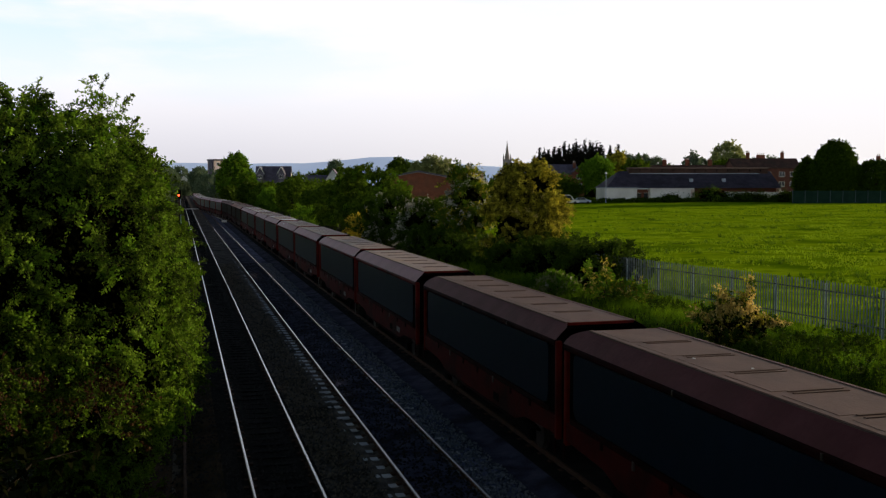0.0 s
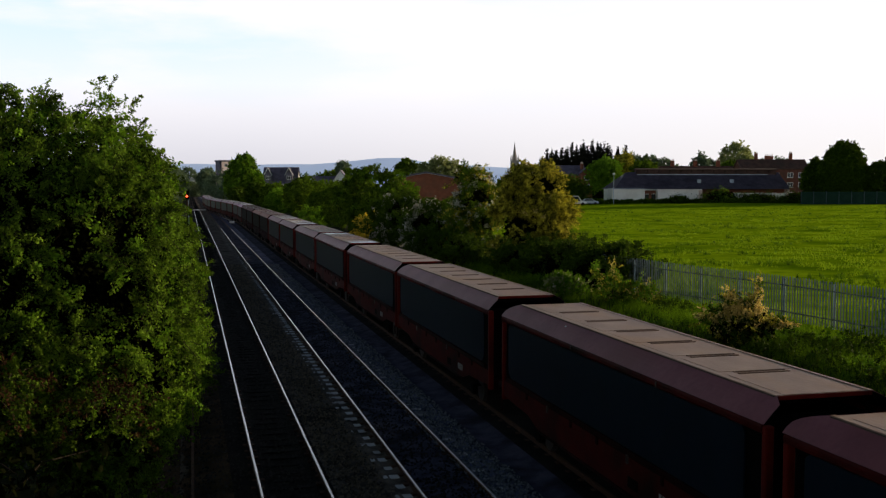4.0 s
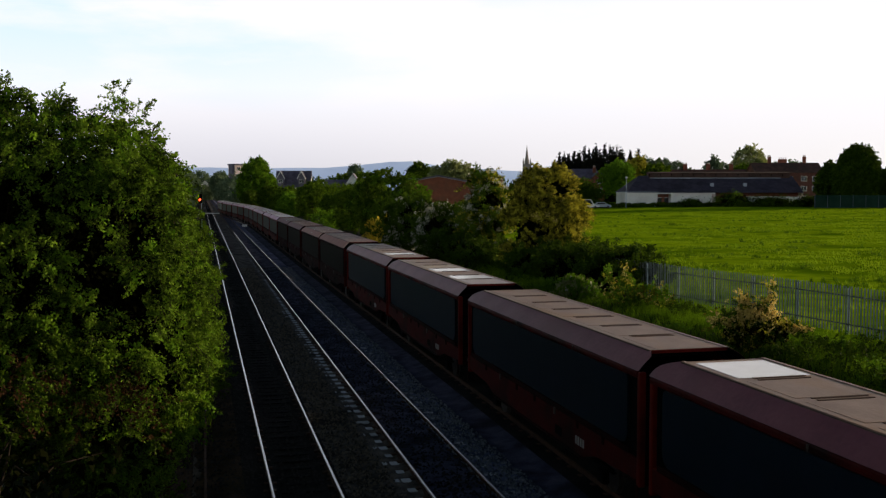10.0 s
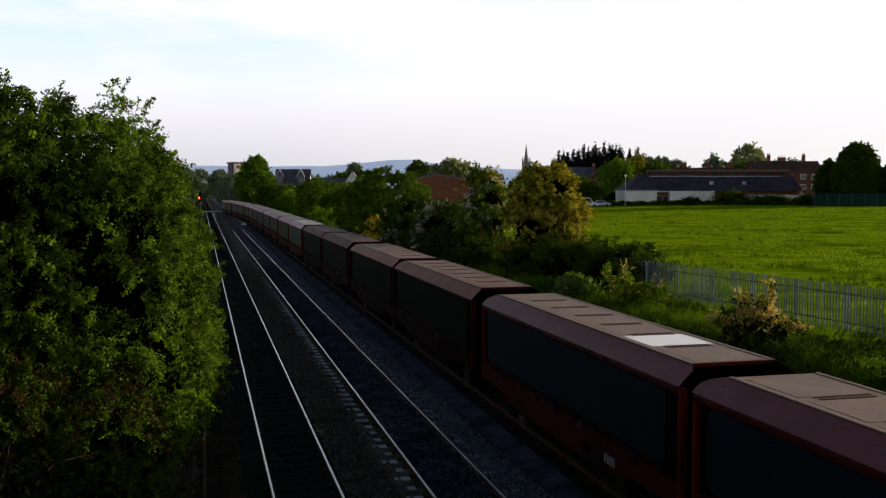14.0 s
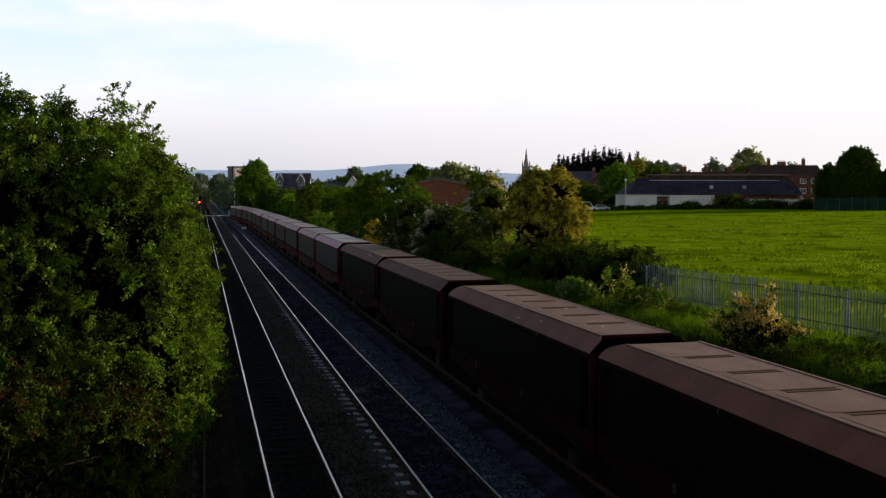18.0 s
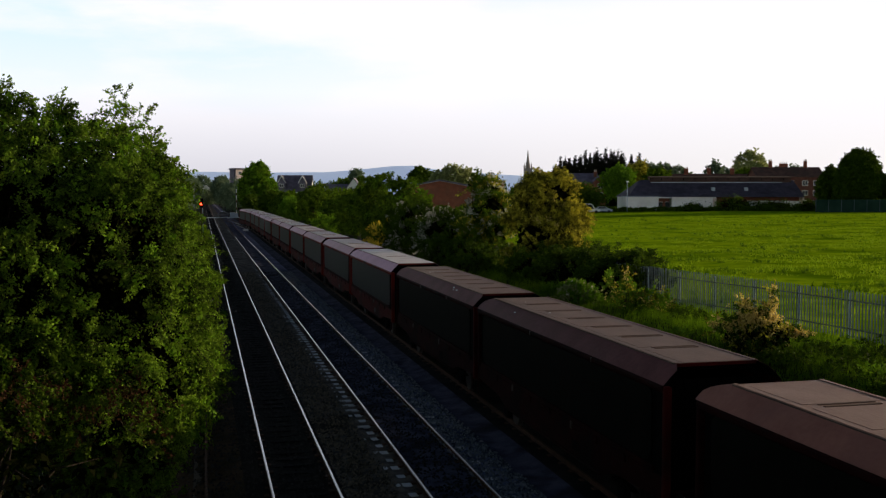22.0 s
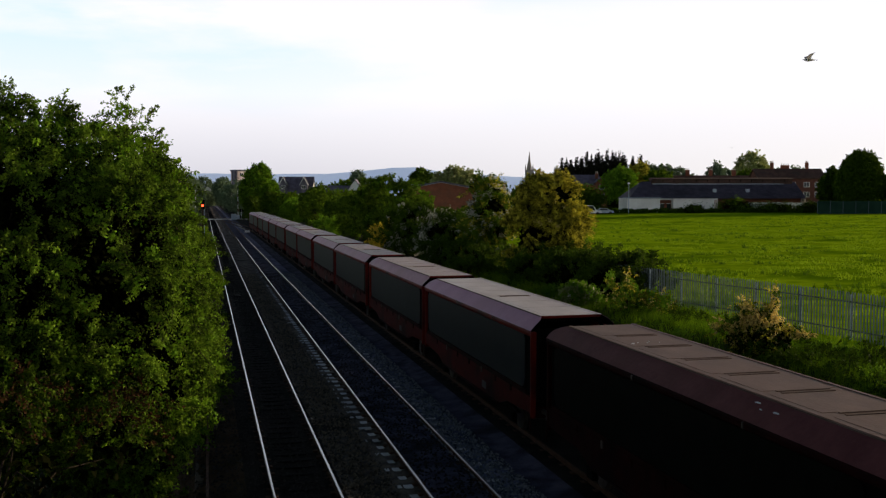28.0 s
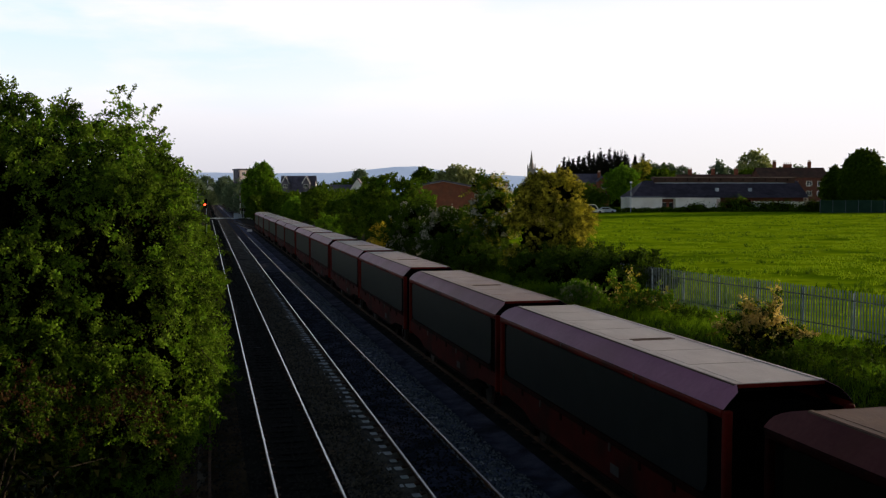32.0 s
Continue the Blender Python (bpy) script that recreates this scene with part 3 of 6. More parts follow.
HEAD = ((-0.037, -0.02), (-0.034, -0.006), (-0.024, 0.002), (-0.009, 0.005), (0.009, 0.005), (0.024, 0.002), (0.034, -0.006), (0.037, -0.02))          # worn crown


def rail(parent, line, offset, ys, shiny, until=1e9):
    """One rail along a line x(y): a foot and web of rust, and a worn head as its own piece."""
    bm = bmesh.new()
    rings = [[bm.verts.new((line(y) + offset + px, y, pz)) for px, pz in RAIL] for y in ys]
    for a, b in zip(rings, rings[1:]):
        for i in range(len(RAIL)):
            bm.faces.new((a[i], a[(i + 1) % len(RAIL)], b[(i + 1) % len(RAIL)], b[i]))
    r = part("rail", bm, "rust", parent)
    for worn, span in ((True, [y for y in ys if y <= until]), (False, [y for y in ys if y >= until])):
        if len(span) < 2:
            continue
        bm = bmesh.new()
        rows = [[bm.verts.new((line(y) + offset + px, y, pz)) for px, pz in HEAD] for y in span]
        for a, b in zip(rows, rows[1:]):
            for i in range(len(HEAD) - 1):
                bm.faces.new((a[i], a[i + 1], b[i + 1], b[i]))
        worn = worn and shiny
        part("rail_head", bm, "rail_top" if worn else "rust", r, "polished running surface" if worn else "dull running surface", True)


def build_track(name, label, line, y0, y1, spacing, wood, shiny, first, until=1e9):
    t = tagged(new(name), label, "railway track", "railway tracks", "structure")
    ys = [y0 + (y1 - y0) * i / 60 for i in range(61)] if name != "railway_track_3" else [y0 + (y1 - y0) * i / 160 for i in range(161)]
    for o in (-0.7525, 0.7525):
        rail(t, line, o, ys, shiny, until)
    bm = boxed(-1.28, 1.28, -0.125, 0.125, -0.30, -0.165, bevel=0.015)
    me = bpy.data.meshes.new("sleeper")
    bm.to_mesh(me)
    bm.free()
    me.materials.append(M["oily" if wood else "sleeper"])
    chair = bpy.data.meshes.new("chair")
    cb = bmesh.new()
    for o in (-0.7525, 0.7525):
        box(cb, o - 0.15, o - 0.04, -0.09, 0.09, -0.17, -0.115)
        box(cb, o + 0.04, o + 0.15, -0.09, 0.09, -0.17, -0.115)
    cb.to_mesh(chair)
    cb.free()
    chair.materials.append(M["rust"])
    rng = random.Random(len(name) + int(spacing * 1000))
    rest = bmesh.new()
    n = int((y1 - first) / spacing)
    for i in range(n):
        y = first + i * spacing
        if i < 240:
            s = part("sleeper", me, "", t)
            s.location, s.rotation_euler = (line(y) + rng.uniform(-0.03, 0.03), y, rng.uniform(-0.026, 0.004) if wood else rng.uniform(-0.012, 0.012) - 0.035 * smooth01((y - 45) / 40)), (0, 0, rng.uniform(-0.012, 0.012))
            if i < 90:
                part("rail_chair", chair, "", s)
        elif y < 420:
            x = line(y)
            box(rest, x - 1.28, x + 1.28, y - 0.125, y + 0.125, -0.34, -0.165 if wood else -0.2)
    if len(rest.verts):
        tagged(part("far_sleepers", rest, "oily" if wood else "concrete", t), "far sleepers of the same track", "", "", "stuff")
    else:
        rest.free()


def straight(x):
    return lambda y: x


build_track("railway_track_1", "running line with shiny rails and dark timber sleepers", straight(TRACK_X[0]), -260, 640, 0.65, True, True, 13.0, 285.0)
build_track("railway_track_2", "running line with shiny rails and sleepers half buried in ballast", straight(TRACK_X[1]), -260, 640, 0.765, False, True, 13.0, 165.0)
build_track("railway_track_3", "loop line that curves in to join the middle track", loop_x, -260, JOIN + 1, 0.765, False, False, 13.0)


# ---- the car-carrying train ----
PITCH, BODY = 13.955, 12.22          # half the length of a close-coupled pair, and the flat top of one roof
E, F, ZE, ZT = 1.27, 0.87, 3.2, 3.57          # half widths and heights of the roof's lower and upper edges
DROPPINGS = {-1: ((-0.56, 9.1), (-0.4, 9.2), (-0.2, 9.15), (-0.08, 9.3), (0.1, 9.15), (-1.0, 3.3), (-1.08, 3.1), (-1.05, 2.7)), -2: ((-0.3, 10.9), (-1.05, 9.6), (-0.5, 8.2)),
             -3: ((-0.9, 5.85), (-0.88, 5.5), (-0.96, 5.6), (-1.15, 5.2), (-1.05, 3.6), (-0.57, 5.1), (0.17, 5.0), (-0.1, 2.4), (-0.29, 1.3)), -9: ((-1.05, 9.2), (-1.2, 8.1), (-0.93, 7.2)), -14: ((-0.4, 8.4), (0.1, 7.2)), -11: ((-1.0, 8.6),)}


def slope_point(f):
    """A point on the roof's sloping side, f from its upper edge (0) to its lower one (1)."""
    return F + (E - F) * f, ZT - (ZT - ZE) * f + 0.03 * math.sin(math.pi * f)


def rounded(y0, y1, z0, z1, low, high):
    """Outline of an upright panel with rounded corners."""
    out = []
    for cy, cz, r, a0 in ((y0 + low, z0 + low, low, 180), (y1 - low, z0 + low, low, 270), (y1 - high, z1 - high, high, 0), (y0 + high, z1 - high, high, 90)):
        out += [(cy + r * math.cos(radians(a0 + q * 22.5)), cz + r * math.sin(radians(a0 + q * 22.5))) for q in range(5)]
    return out


def sideways(bm, x, sgn):
    """Turns a profile drawn out along y into one that stands along the wagon's side, its face at x."""
    for v in bm.verts:
        v.co = Vector((sgn * (x - v.co.y), v.co.x, v.co.z))
    return bm


def build_wagon(style, patches, far, spots):
    """A covered car-carrying wagon, the near edge of its roof at y = 0, standing on rails at z = 0. style: how clean or grimy it is; patches: white roof panels by number;
    far: close-coupled at its far end, otherwise at its near end; spots: white bird droppings."""
    slope = {"clean": "maroon", "warm": "maroon_warm", "dull": "maroon_mid", "dirty": "maroon_dirty", "sooty": "maroon_sooty", "worn": "maroon_sooty"}[style]
    top = {"clean": "roof_clean", "warm": "roof_warm", "dull": "roof_dull", "dirty": "roof_dirty", "sooty": "roof_sooty", "worn": "roof_sooty"}[style]
    red = {"clean": "red", "warm": "red", "dull": "red_dim", "dirty": "red_dirt_shade", "sooty": "red_dirt_shade", "worn": "red_dirt_shade"}[style]
    net = {"clean": "mesh_warm", "warm": "mesh_warm", "dull": "mesh", "dirty": "mesh_dirty", "sooty": "mesh_dirty", "worn": "mesh"}[style]
    words = {"warm": "purple-maroon covered car-carrying wagon with bright red frames", "clean": "clean maroon covered car-carrying wagon with bright red frames", "dull": "dusty maroon covered car-carrying wagon with red frames",
             "dirty": "grimy brown covered car-carrying wagon", "sooty": "sooty dark maroon covered car-carrying wagon", "worn": "sooty brown covered car-carrying wagon with blue-black screens"}[style]
    grimy = style in ("dirty", "sooty")
    if patches:
        words += " and white roof panels"
    w = thing("car_carrier_wagon", words, "railway wagon", group="wagons of the train")
    # roof top: a sheet with seven inset panels and pairs of ribs on the joints between them
    joints = (-0.1, 1.88, 3.57, 5.25, 6.94, 8.63, 10.32, BODY - 0.1)
    part("roof_sheet", boxed(-F + 0.05, F - 0.05, 0.0, BODY, ZT - 0.06, ZT - 0.006), top, w, "plain sheet of the roof top")
    for i in range(7):
        bm = boxed(-0.71, 0.71, joints[i] + 0.14, joints[i + 1] - 0.14, ZT - 0.03, ZT - 0.001, bevel=0.004)
        part("roof_panel", bm, "white" if i in patches else "ochre" if i == 4 and 3 in patches else "roof_clean" if i == 0 and 1 in patches and 3 in patches else top, w, "white roof panel" if i in patches else "")
    for i in range(1, 7):
        yy = joints[i]
        if style not in ("warm", "clean") or i == 3:
            rib = boxed(-0.46, 0.56, yy + 0.05, yy + 0.11, ZT - 0.015, ZT + 0.009, bevel=0.004)
            box(rib, -0.46, 0.56, yy - 0.11, yy - 0.05, ZT - 0.015, ZT + 0.009, 0.004)
            part("roof_rib", rib, "rib", w, "pair of cross ribs")
    steps = (0, 0.12, 0.28, 0.45, 0.62, 0.8, 0.92, 1.0)
    for sgn in (-1, 1):
        # second sheet is black and added only for the shade inside the roof
        for name, sink, mat, label in (("roof_slope", 0.0, slope, "sloping side of the roof"), ("roof_lining", 0.009, "black", "black sheet added as the shade inside the roof")):
            bm = bmesh.new()
            prof = [slope_point(f) for f in steps] + [(x - 0.003, z - 0.005) for x, z in map(slope_point, reversed(steps))]
            prism(bm, [(sgn * (x - sink * 0.6), z - sink) for x, z in prof], 0.0, BODY)
            for v in bm.verts:
                f = min(1.0, max(0.0, (abs(v.co.x) + sink * 0.6 - F) / (E - F)))
                if v.co.y < 0.01:
                    v.co.y -= 0.26 * min(1.0, f / 0.3) + sink * 2
                else:
                    v.co.y += 0.6 * math.sin(min(1.0, f / 0.8) * math.pi / 2) - sink
            part(name, bm, mat, w, label)
        part("gutter", boxed(*sorted((sgn * (F - 0.065), sgn * (F + 0.02))), 0.0, BODY, ZT - 0.03, ZT + 0.007, bevel=0.006), top, w, "raised edge of the roof top")
        part("seam", boxed(*sorted((sgn * (F + 0.02), sgn * (F + 0.04))), 0.02, BODY - 0.02, ZT - 0.035, ZT - 0.004), "rib", w, "dark seam beside the roof edge")
        # rounded rail along the lower edge of the roof, its sideways shading put into darker red
        rail_prof = [(E - 0.035, ZE + 0.015), (E - 0.005, ZE - 0.012), (E + 0.012, ZE - 0.05), (E + 0.012, ZE - 0.1), (E - 0.005, ZE - 0.15), (E - 0.04, ZE - 0.165)]
        part("cantrail", prism(bmesh.new(), [(sgn * x, z) for x, z in rail_prof], -0.22, BODY + 0.56), red, w, "rounded rail under the roof edge")
        # black board puts the shade round the screen into colour
        part("side_wall", boxed(*sorted((sgn * (E - 0.14), sgn * (E - 0.09))), -0.1, BODY + 0.4, 1.0, ZE - 0.1), "black", w, "side wall behind the screen, black for its shade")
        part("side_screen", sideways(prism(bmesh.new(), rounded(0.34, BODY + 0.1, 1.54, ZE - 0.18, 0.3, 0.14), 0, 0.03), E - 0.045, sgn), net, w, "dark blue-grey screened side")
        part("screen_rail", sideways(prism(bmesh.new(), rounded(0.2, BODY + 0.24, 1.4, 1.52, 0.05, 0.05), 0, 0.05), E - 0.02, sgn), "red_dirt_shade", w, "dark rail under the screen")
        # girder under the screen, deeper in the middle, its shade put into the colour
        girder = [(-0.2, 1.38), (BODY + 0.46, 1.38), (BODY + 0.46, 0.95), (BODY - 1.6, 0.85), (BODY - 2.4, 0.62), (2.8, 0.62), (2.0, 0.85), (-0.2, 0.95)]
        part("sole_bar", sideways(prism(bmesh.new(), girder, 0, 0.09), E - 0.03, sgn), "red_dirt_shade" if grimy else "red_dim", w, "red side girder, shade put into its colour")
        part("girder_flange", boxed(*sorted((sgn * (E - 0.06), sgn * (E + 0.012))), 2.8, BODY - 2.4, 0.6, 0.65, bevel=0.01), "red_dirt_shade", w)
        for yy in (-0.33, BODY + 0.46):
            part("end_pillar", boxed(*sorted((sgn * (E - 0.16), sgn * (E - 0.005))), yy, yy + 0.13, 0.82, ZE - 0.02, bevel=0.03), "red_dirt_shade" if grimy and yy > 0 else "red_dim" if grimy else "red", w, "red corner pillar")
            part("step_iron", boxed(*sorted((sgn * (E - 0.02), sgn * (E + 0.02))), yy + 0.02, yy + 0.1, 0.5, 0.86, bevel=0.008), "red_dirt_shade", w)
        part("data_panel", boxed(*sorted((sgn * (E - 0.035), sgn * (E - 0.018))), 4.1, 4.55, 0.78, 1.0), "galv_dull" if style in ("clean", "warm") else "black", w, "small grey data panel")
        if style == "dull":
            for q in range(4):
                part("marking_bar", boxed(*sorted((sgn * (E - 0.035), sgn * (E - 0.022))), 2.65 + q * 0.15, 2.74 + q * 0.15, 0.85, 1.05), "concrete", w, "pale painted marking")
        for q in range(1, 8):
            part("bracket", boxed(*sorted((sgn * (E - 0.04), sgn * (E + 0.004))), BODY * q / 8 - 0.05, BODY * q / 8 + 0.05, 1.24, 1.42, bevel=0.01), "red_dirt_shade" if q % 3 else "steel", w)
        for q in (0.27, 0.62):
            part("latch", boxed(*sorted((sgn * E, sgn * (E + 0.03))), BODY * q - 0.025, BODY * q + 0.025, ZE - 0.14, ZE - 0.03, bevel=0.006), "steel", w, "small pale latch")
    for x, yy in spots:
        z = ZT if abs(x) < F else slope_point((abs(x) - F) / (E - F))[1]
        r = 0.03 + 0.02 * math.sin(x * 40 + yy * 9)
        bm = tube(bmesh.new(), [(x, yy, z - 0.004), (x, yy, z + 0.009)], [r, r * 0.6], 7)
        for v in bm.verts:
            v.co.y = yy + (v.co.y - yy) * 1.9
        part("bird_dropping", bm, "paint", w, "white bird dropping")
    # hoop and recessed panel are black, as painted shade of the open end
    for yy, d, close in ((0.0, 1, not far), (BODY, -1, far)):
        part("roof_end", boxed(-F, F, *sorted((yy - d * 0.012, yy + d * 0.04)), ZT - 0.075, ZT - 0.006, bevel=0.008), "red_dim" if grimy else "red", w, "red edge of the roof end")
        bm = bmesh.new()
        box(bm, -F, F, *sorted((yy + d * 0.25, yy + d * 0.34)), ZT - 0.2, ZT - 0.06, 0.015)
        for sgn in (-1, 1):
            arch = [(sgn * F, ZT - 0.2), (sgn * F, ZT - 0.1), (sgn * (E - 0.12), ZE - 0.06), (sgn * (E - 0.12), ZE - 0.2)]
            prism(bm, arch if sgn > 0 else list(reversed(arch)), *sorted((yy + d * 0.25, yy + d * 0.34)))
        part("end_hoop", bm, "black", w, "frame round the open end, black for the shade there")
        part("end_sill", boxed(-E + 0.16, E - 0.16, *sorted((yy - d * 0.2, yy + d * 0.4)), 0.8, 1.1, bevel=0.02), "red_dirt_shade", w)
        part("end_door", boxed(-E + 0.2, E - 0.2, *sorted((yy + d * 0.42, yy + d * 0.48)), 1.1, ZE - 0.05), "black", w, "black panel added as the shade of the open inside")
        reach = 0.598 if close else 1.02
        for sgn in (-1, 1):
            bm = bmesh.new()
            tube(bm, [(sgn * 0.87, yy + d * 0.14, 0.98), (sgn * 0.87, yy - d * (reach - 0.06), 0.98)], [0.07, 0.06], 10)
            tube(bm, [(sgn * 0.87, yy - d * (reach - 0.07), 0.98), (sgn * 0.87, yy - d * reach, 0.98)], [0.2, 0.19], 14)
            part("buffer", bm, "steel", w, "round steel buffer", True)
        axle = yy + d * 2.0
        ws = part("wheelset", tube(bmesh.new(), [(-0.75, axle, 0.38), (0.75, axle, 0.38)], [0.07, 0.07], 10), "steel", w)
        for sgn in (-1, 1):
            bm = tube(bmesh.new(), [(sgn * 0.68, axle, 0.38), (sgn * 0.715, axle, 0.38), (sgn * 0.72, axle, 0.38), (sgn * 0.81, axle, 0.38)], [0.41, 0.41, 0.38, 0.37], 24)
            part("wheel", bm, "steel", ws)
            bm = boxed(*sorted((sgn * 0.95, sgn * 1.12)), axle - 0.18, axle + 0.18, 0.24, 0.55, bevel=0.03)
            for q in range(4):
                box(bm, *sorted((sgn * 0.98, sgn * 1.08)), axle - 0.62 + q * 0.1, axle + 0.62 - q * 0.1, 0.6 + q * 0.022, 0.62 + q * 0.022)
            part("axle_box", bm, "black", w)
    part("floor_deck", boxed(-E + 0.15, E - 0.15, -0.1, BODY + 0.1, 0.98, 1.1), "black", w, "dark deck")
    part("draw_hook", boxed(-0.06, 0.06, -0.62, 0.2, 0.8, 0.92, bevel=0.02), "steel", w)
    return w


STYLE = {}
for k in range(-16, 12):
    STYLE[k] = ("warm" if k > 0 else "clean" if k == 0 else "sooty" if k > -3 else "worn" if k < -12 else "dirty" if k > -5 else "dull", ())
STYLE[-8], STYLE[-6], STYLE[-5] = ("dull", (0, 6)), ("dull", (1, 3)), ("dull", (1,))
MASTERS, TRAIN = {}, {}
for k in range(11, -17, -1):
    key = (*STYLE[k], k % 2 == 0, DROPPINGS.get(k, ()))
    if key in MASTERS:
        TRAIN[k] = copy_thing(MASTERS[key], pose(0, 0, 0))
    else:
        TRAIN[k] = MASTERS[key] = build_wagon(*key)

# way of the near end of wagon 0 along the line: seconds, metres
TRAVEL = ((0, 203.28), (1, 194.04), (2, 184.92), (3, 175.91), (4, 167.01), (5, 158.22), (6, 149.54), (7, 140.98), (8, 132.53), (9, 124.23), (10, 116.12), (11, 108.25),
          (12, 100.66), (13, 93.38), (14, 86.44), (15, 79.9), (16, 73.79), (17, 68.1), (18, 62.82), (19, 57.9), (20, 53.3), (21, 48.97), (22, 44.9), (23, 41.06),
          (24, 37.43), (25, 34.02), (26, 30.82), (27, 27.81), (28, 24.95), (29, 22.23), (30, 19.64), (31, 17.2), (32, 14.9))


def wagon_pose(y):
    """A wagon with its near end at y follows the track at its two axles."""
    a, b = Vector((loop_x(y + 2.0), y + 2.0, 0)), Vector((loop_x(y + BODY - 2.0), y + BODY - 2.0, 0))
    turn = math.degrees(math.atan2(-(b.x - a.x), b.y - a.y))
    d = (b - a).normalized()
    o = a - d * 2.0
    return pose(o.x, o.y, 0.0, 0, 0, turn)


# ---- trees and bushes ----
def boughs(lobes, per, share, seed):
    """Smaller lobes that stand out from the surface of the large ones, with hollows between them."""
    rng = random.Random(seed)
    out = []
    for x, y, z, a, b, c in lobes:
        if min(a, b, c) < 0.5:
            out.append((x, y, z, a, b, c))
            continue
        for i in range(per):
            d = Vector((rng.gauss(0, 1), rng.gauss(0, 1), rng.gauss(0, 1))).normalized()
            s = share * rng.uniform(0.65, 1.3)
            f = rng.uniform(0.86, 1.04)
            r = (a * b * c) ** (1 / 3) * s
            p = (x + d.x * a * f, y + d.y * b * f, z + d.z * c * f)
            if all(((p[0] - l[0]) / l[3]) ** 2 + ((p[1] - l[1]) / l[4]) ** 2 + ((p[2] - l[2]) / l[5]) ** 2 > 0.85 for l in lobes if l[0:3] != (x, y, z) and l[3] > 0.5):
                out.append((*p, r * 1.2, r * 1.2, r * 0.8))
    return out


def tree(name, label, at, lobes, n, size, mat="leaf", seed=1, trunk=0.16, stems=1, extra=(), group="", limbs=7, category="tree", sub=(0, 0.3), spray=0.0, per=40, shape=None, **kw):
    """Trunk and limbs that reach into the lobes of the crown. Lobes are given from the foot of the tree."""
    t = thing(name, label, category, (at[0], at[1], ground_z(at[0], at[1]) - 0.05), group=group)
    rng = random.Random(seed)
    bm = bmesh.new()
    top = max(l[2] for l in lobes if l[3] > 0.45 or len(lobes) < 3)
    cx, cy = sum(l[0] for l in lobes) / len(lobes), sum(l[1] for l in lobes) / len(lobes)
    for s in range(stems):
        ox, oy = (rng.uniform(-0.3, 0.3), rng.uniform(-0.3, 0.3)) if stems > 1 else (0, 0)
        path = [(ox + (cx - ox) * f * f + rng.uniform(-0.1, 0.1) * f, oy + (cy - oy) * f * f + rng.uniform(-0.1, 0.1) * f, top * f) for f in (0, 0.12, 0.35, 0.6, 0.85, 1.0)]
        tube(bm, path, [trunk * 1.35, trunk, trunk * 0.8, trunk * 0.55, trunk * 0.3, trunk * 0.12], 8)
    part("trunk", bm, "bark", t)
    for i in range(limbs):
        l = lobes[i % len(lobes)]
        f = rng.uniform(0.25, 0.7)
        a = Vector((cx * f * f, cy * f * f, top * f))
        b = Vector((l[0] + rng.uniform(-0.7, 0.7) * l[3], l[1] + rng.uniform(-0.7, 0.7) * l[4], l[2] + rng.uniform(-0.2, 0.7) * l[5]))
        m = (a + b) / 2 + Vector((0, 0, 0.15 * (b - a).length))
        part("limb", tube(bmesh.new(), [a, m, b], [trunk * 0.4, trunk * 0.25, trunk * 0.06], 6), "bark", t)
    kw = {"clump": size * 2.6, **kw}
    core = lobes
    if spray:
        k = max(20, n // per)
        outside, style = lobes, dict(shape or {})
        if sub[0]:
            outside = boughs(lobes, sub[0], sub[1], seed)
            style["core"] = [(x, y, z, a * 0.86, b * 0.86, c * 0.86) for x, y, z, a, b, c in lobes if min(a, b, c) > 0.5]
        sprays("crown", outside, k, spray, per, size, mat, t, seed, twigs=size < 0.075, **style)
        # close trees get a near-black core as painted shade behind the twigs
        if max(l[3] for l in lobes) > 0.5 and n > 5000:
            big = [l for l in lobes if l[3] > 0.5]
            close = size < 0.1
            tagged(leaves("inner_foliage", big, max(1200, n // 14), size * (3.2 if close else 2.2), "inner" if close else mat, t, seed + 7, sprig=3, spread=1.0, hollow=0.4 if sub[0] else 0.45, outer=0.7 if sub[0] else 0.82 if close else 0.9, label="inner leaves, coloured as shade in close trees"), kind="stuff")
        for j, (m2, n2, s2, words) in enumerate(extra):
            sprays("blossom" if "blossom" in m2 else "young_growth", outside, max(12, n2 * 2 // per), spray * 1.1, per // 2, s2, m2, t, seed + 50 + j, label=words, **style)
        return t
    if sub[0]:
        lobes = boughs(lobes, sub[0], sub[1], seed) + [(x, y, z, a * 0.93, b * 0.93, c * 0.93) for x, y, z, a, b, c in lobes]
    leaves("crown", lobes, n, size, mat, t, seed, **kw)
    # core leaves painted near black as shade inside the crown
    if n > 3000:
        tagged(leaves("inner_foliage", core, max(1500, n // 12), max(0.05, size * 1.25), "inner", t, seed + 7, sprig=4, hollow=0.3, outer=0.84, label="inner leaves, near black for the shade inside the crown"), kind="stuff")
    for j, (m2, n2, s2, words) in enumerate(extra):
        leaves("blossom" if "blossom" in m2 else "young_growth", lobes, n2, s2, m2, t, seed + 50 + j, sprig=12, hollow=0.9, spread=2.2, label=words, clump=s2 * 2.0)
    return t


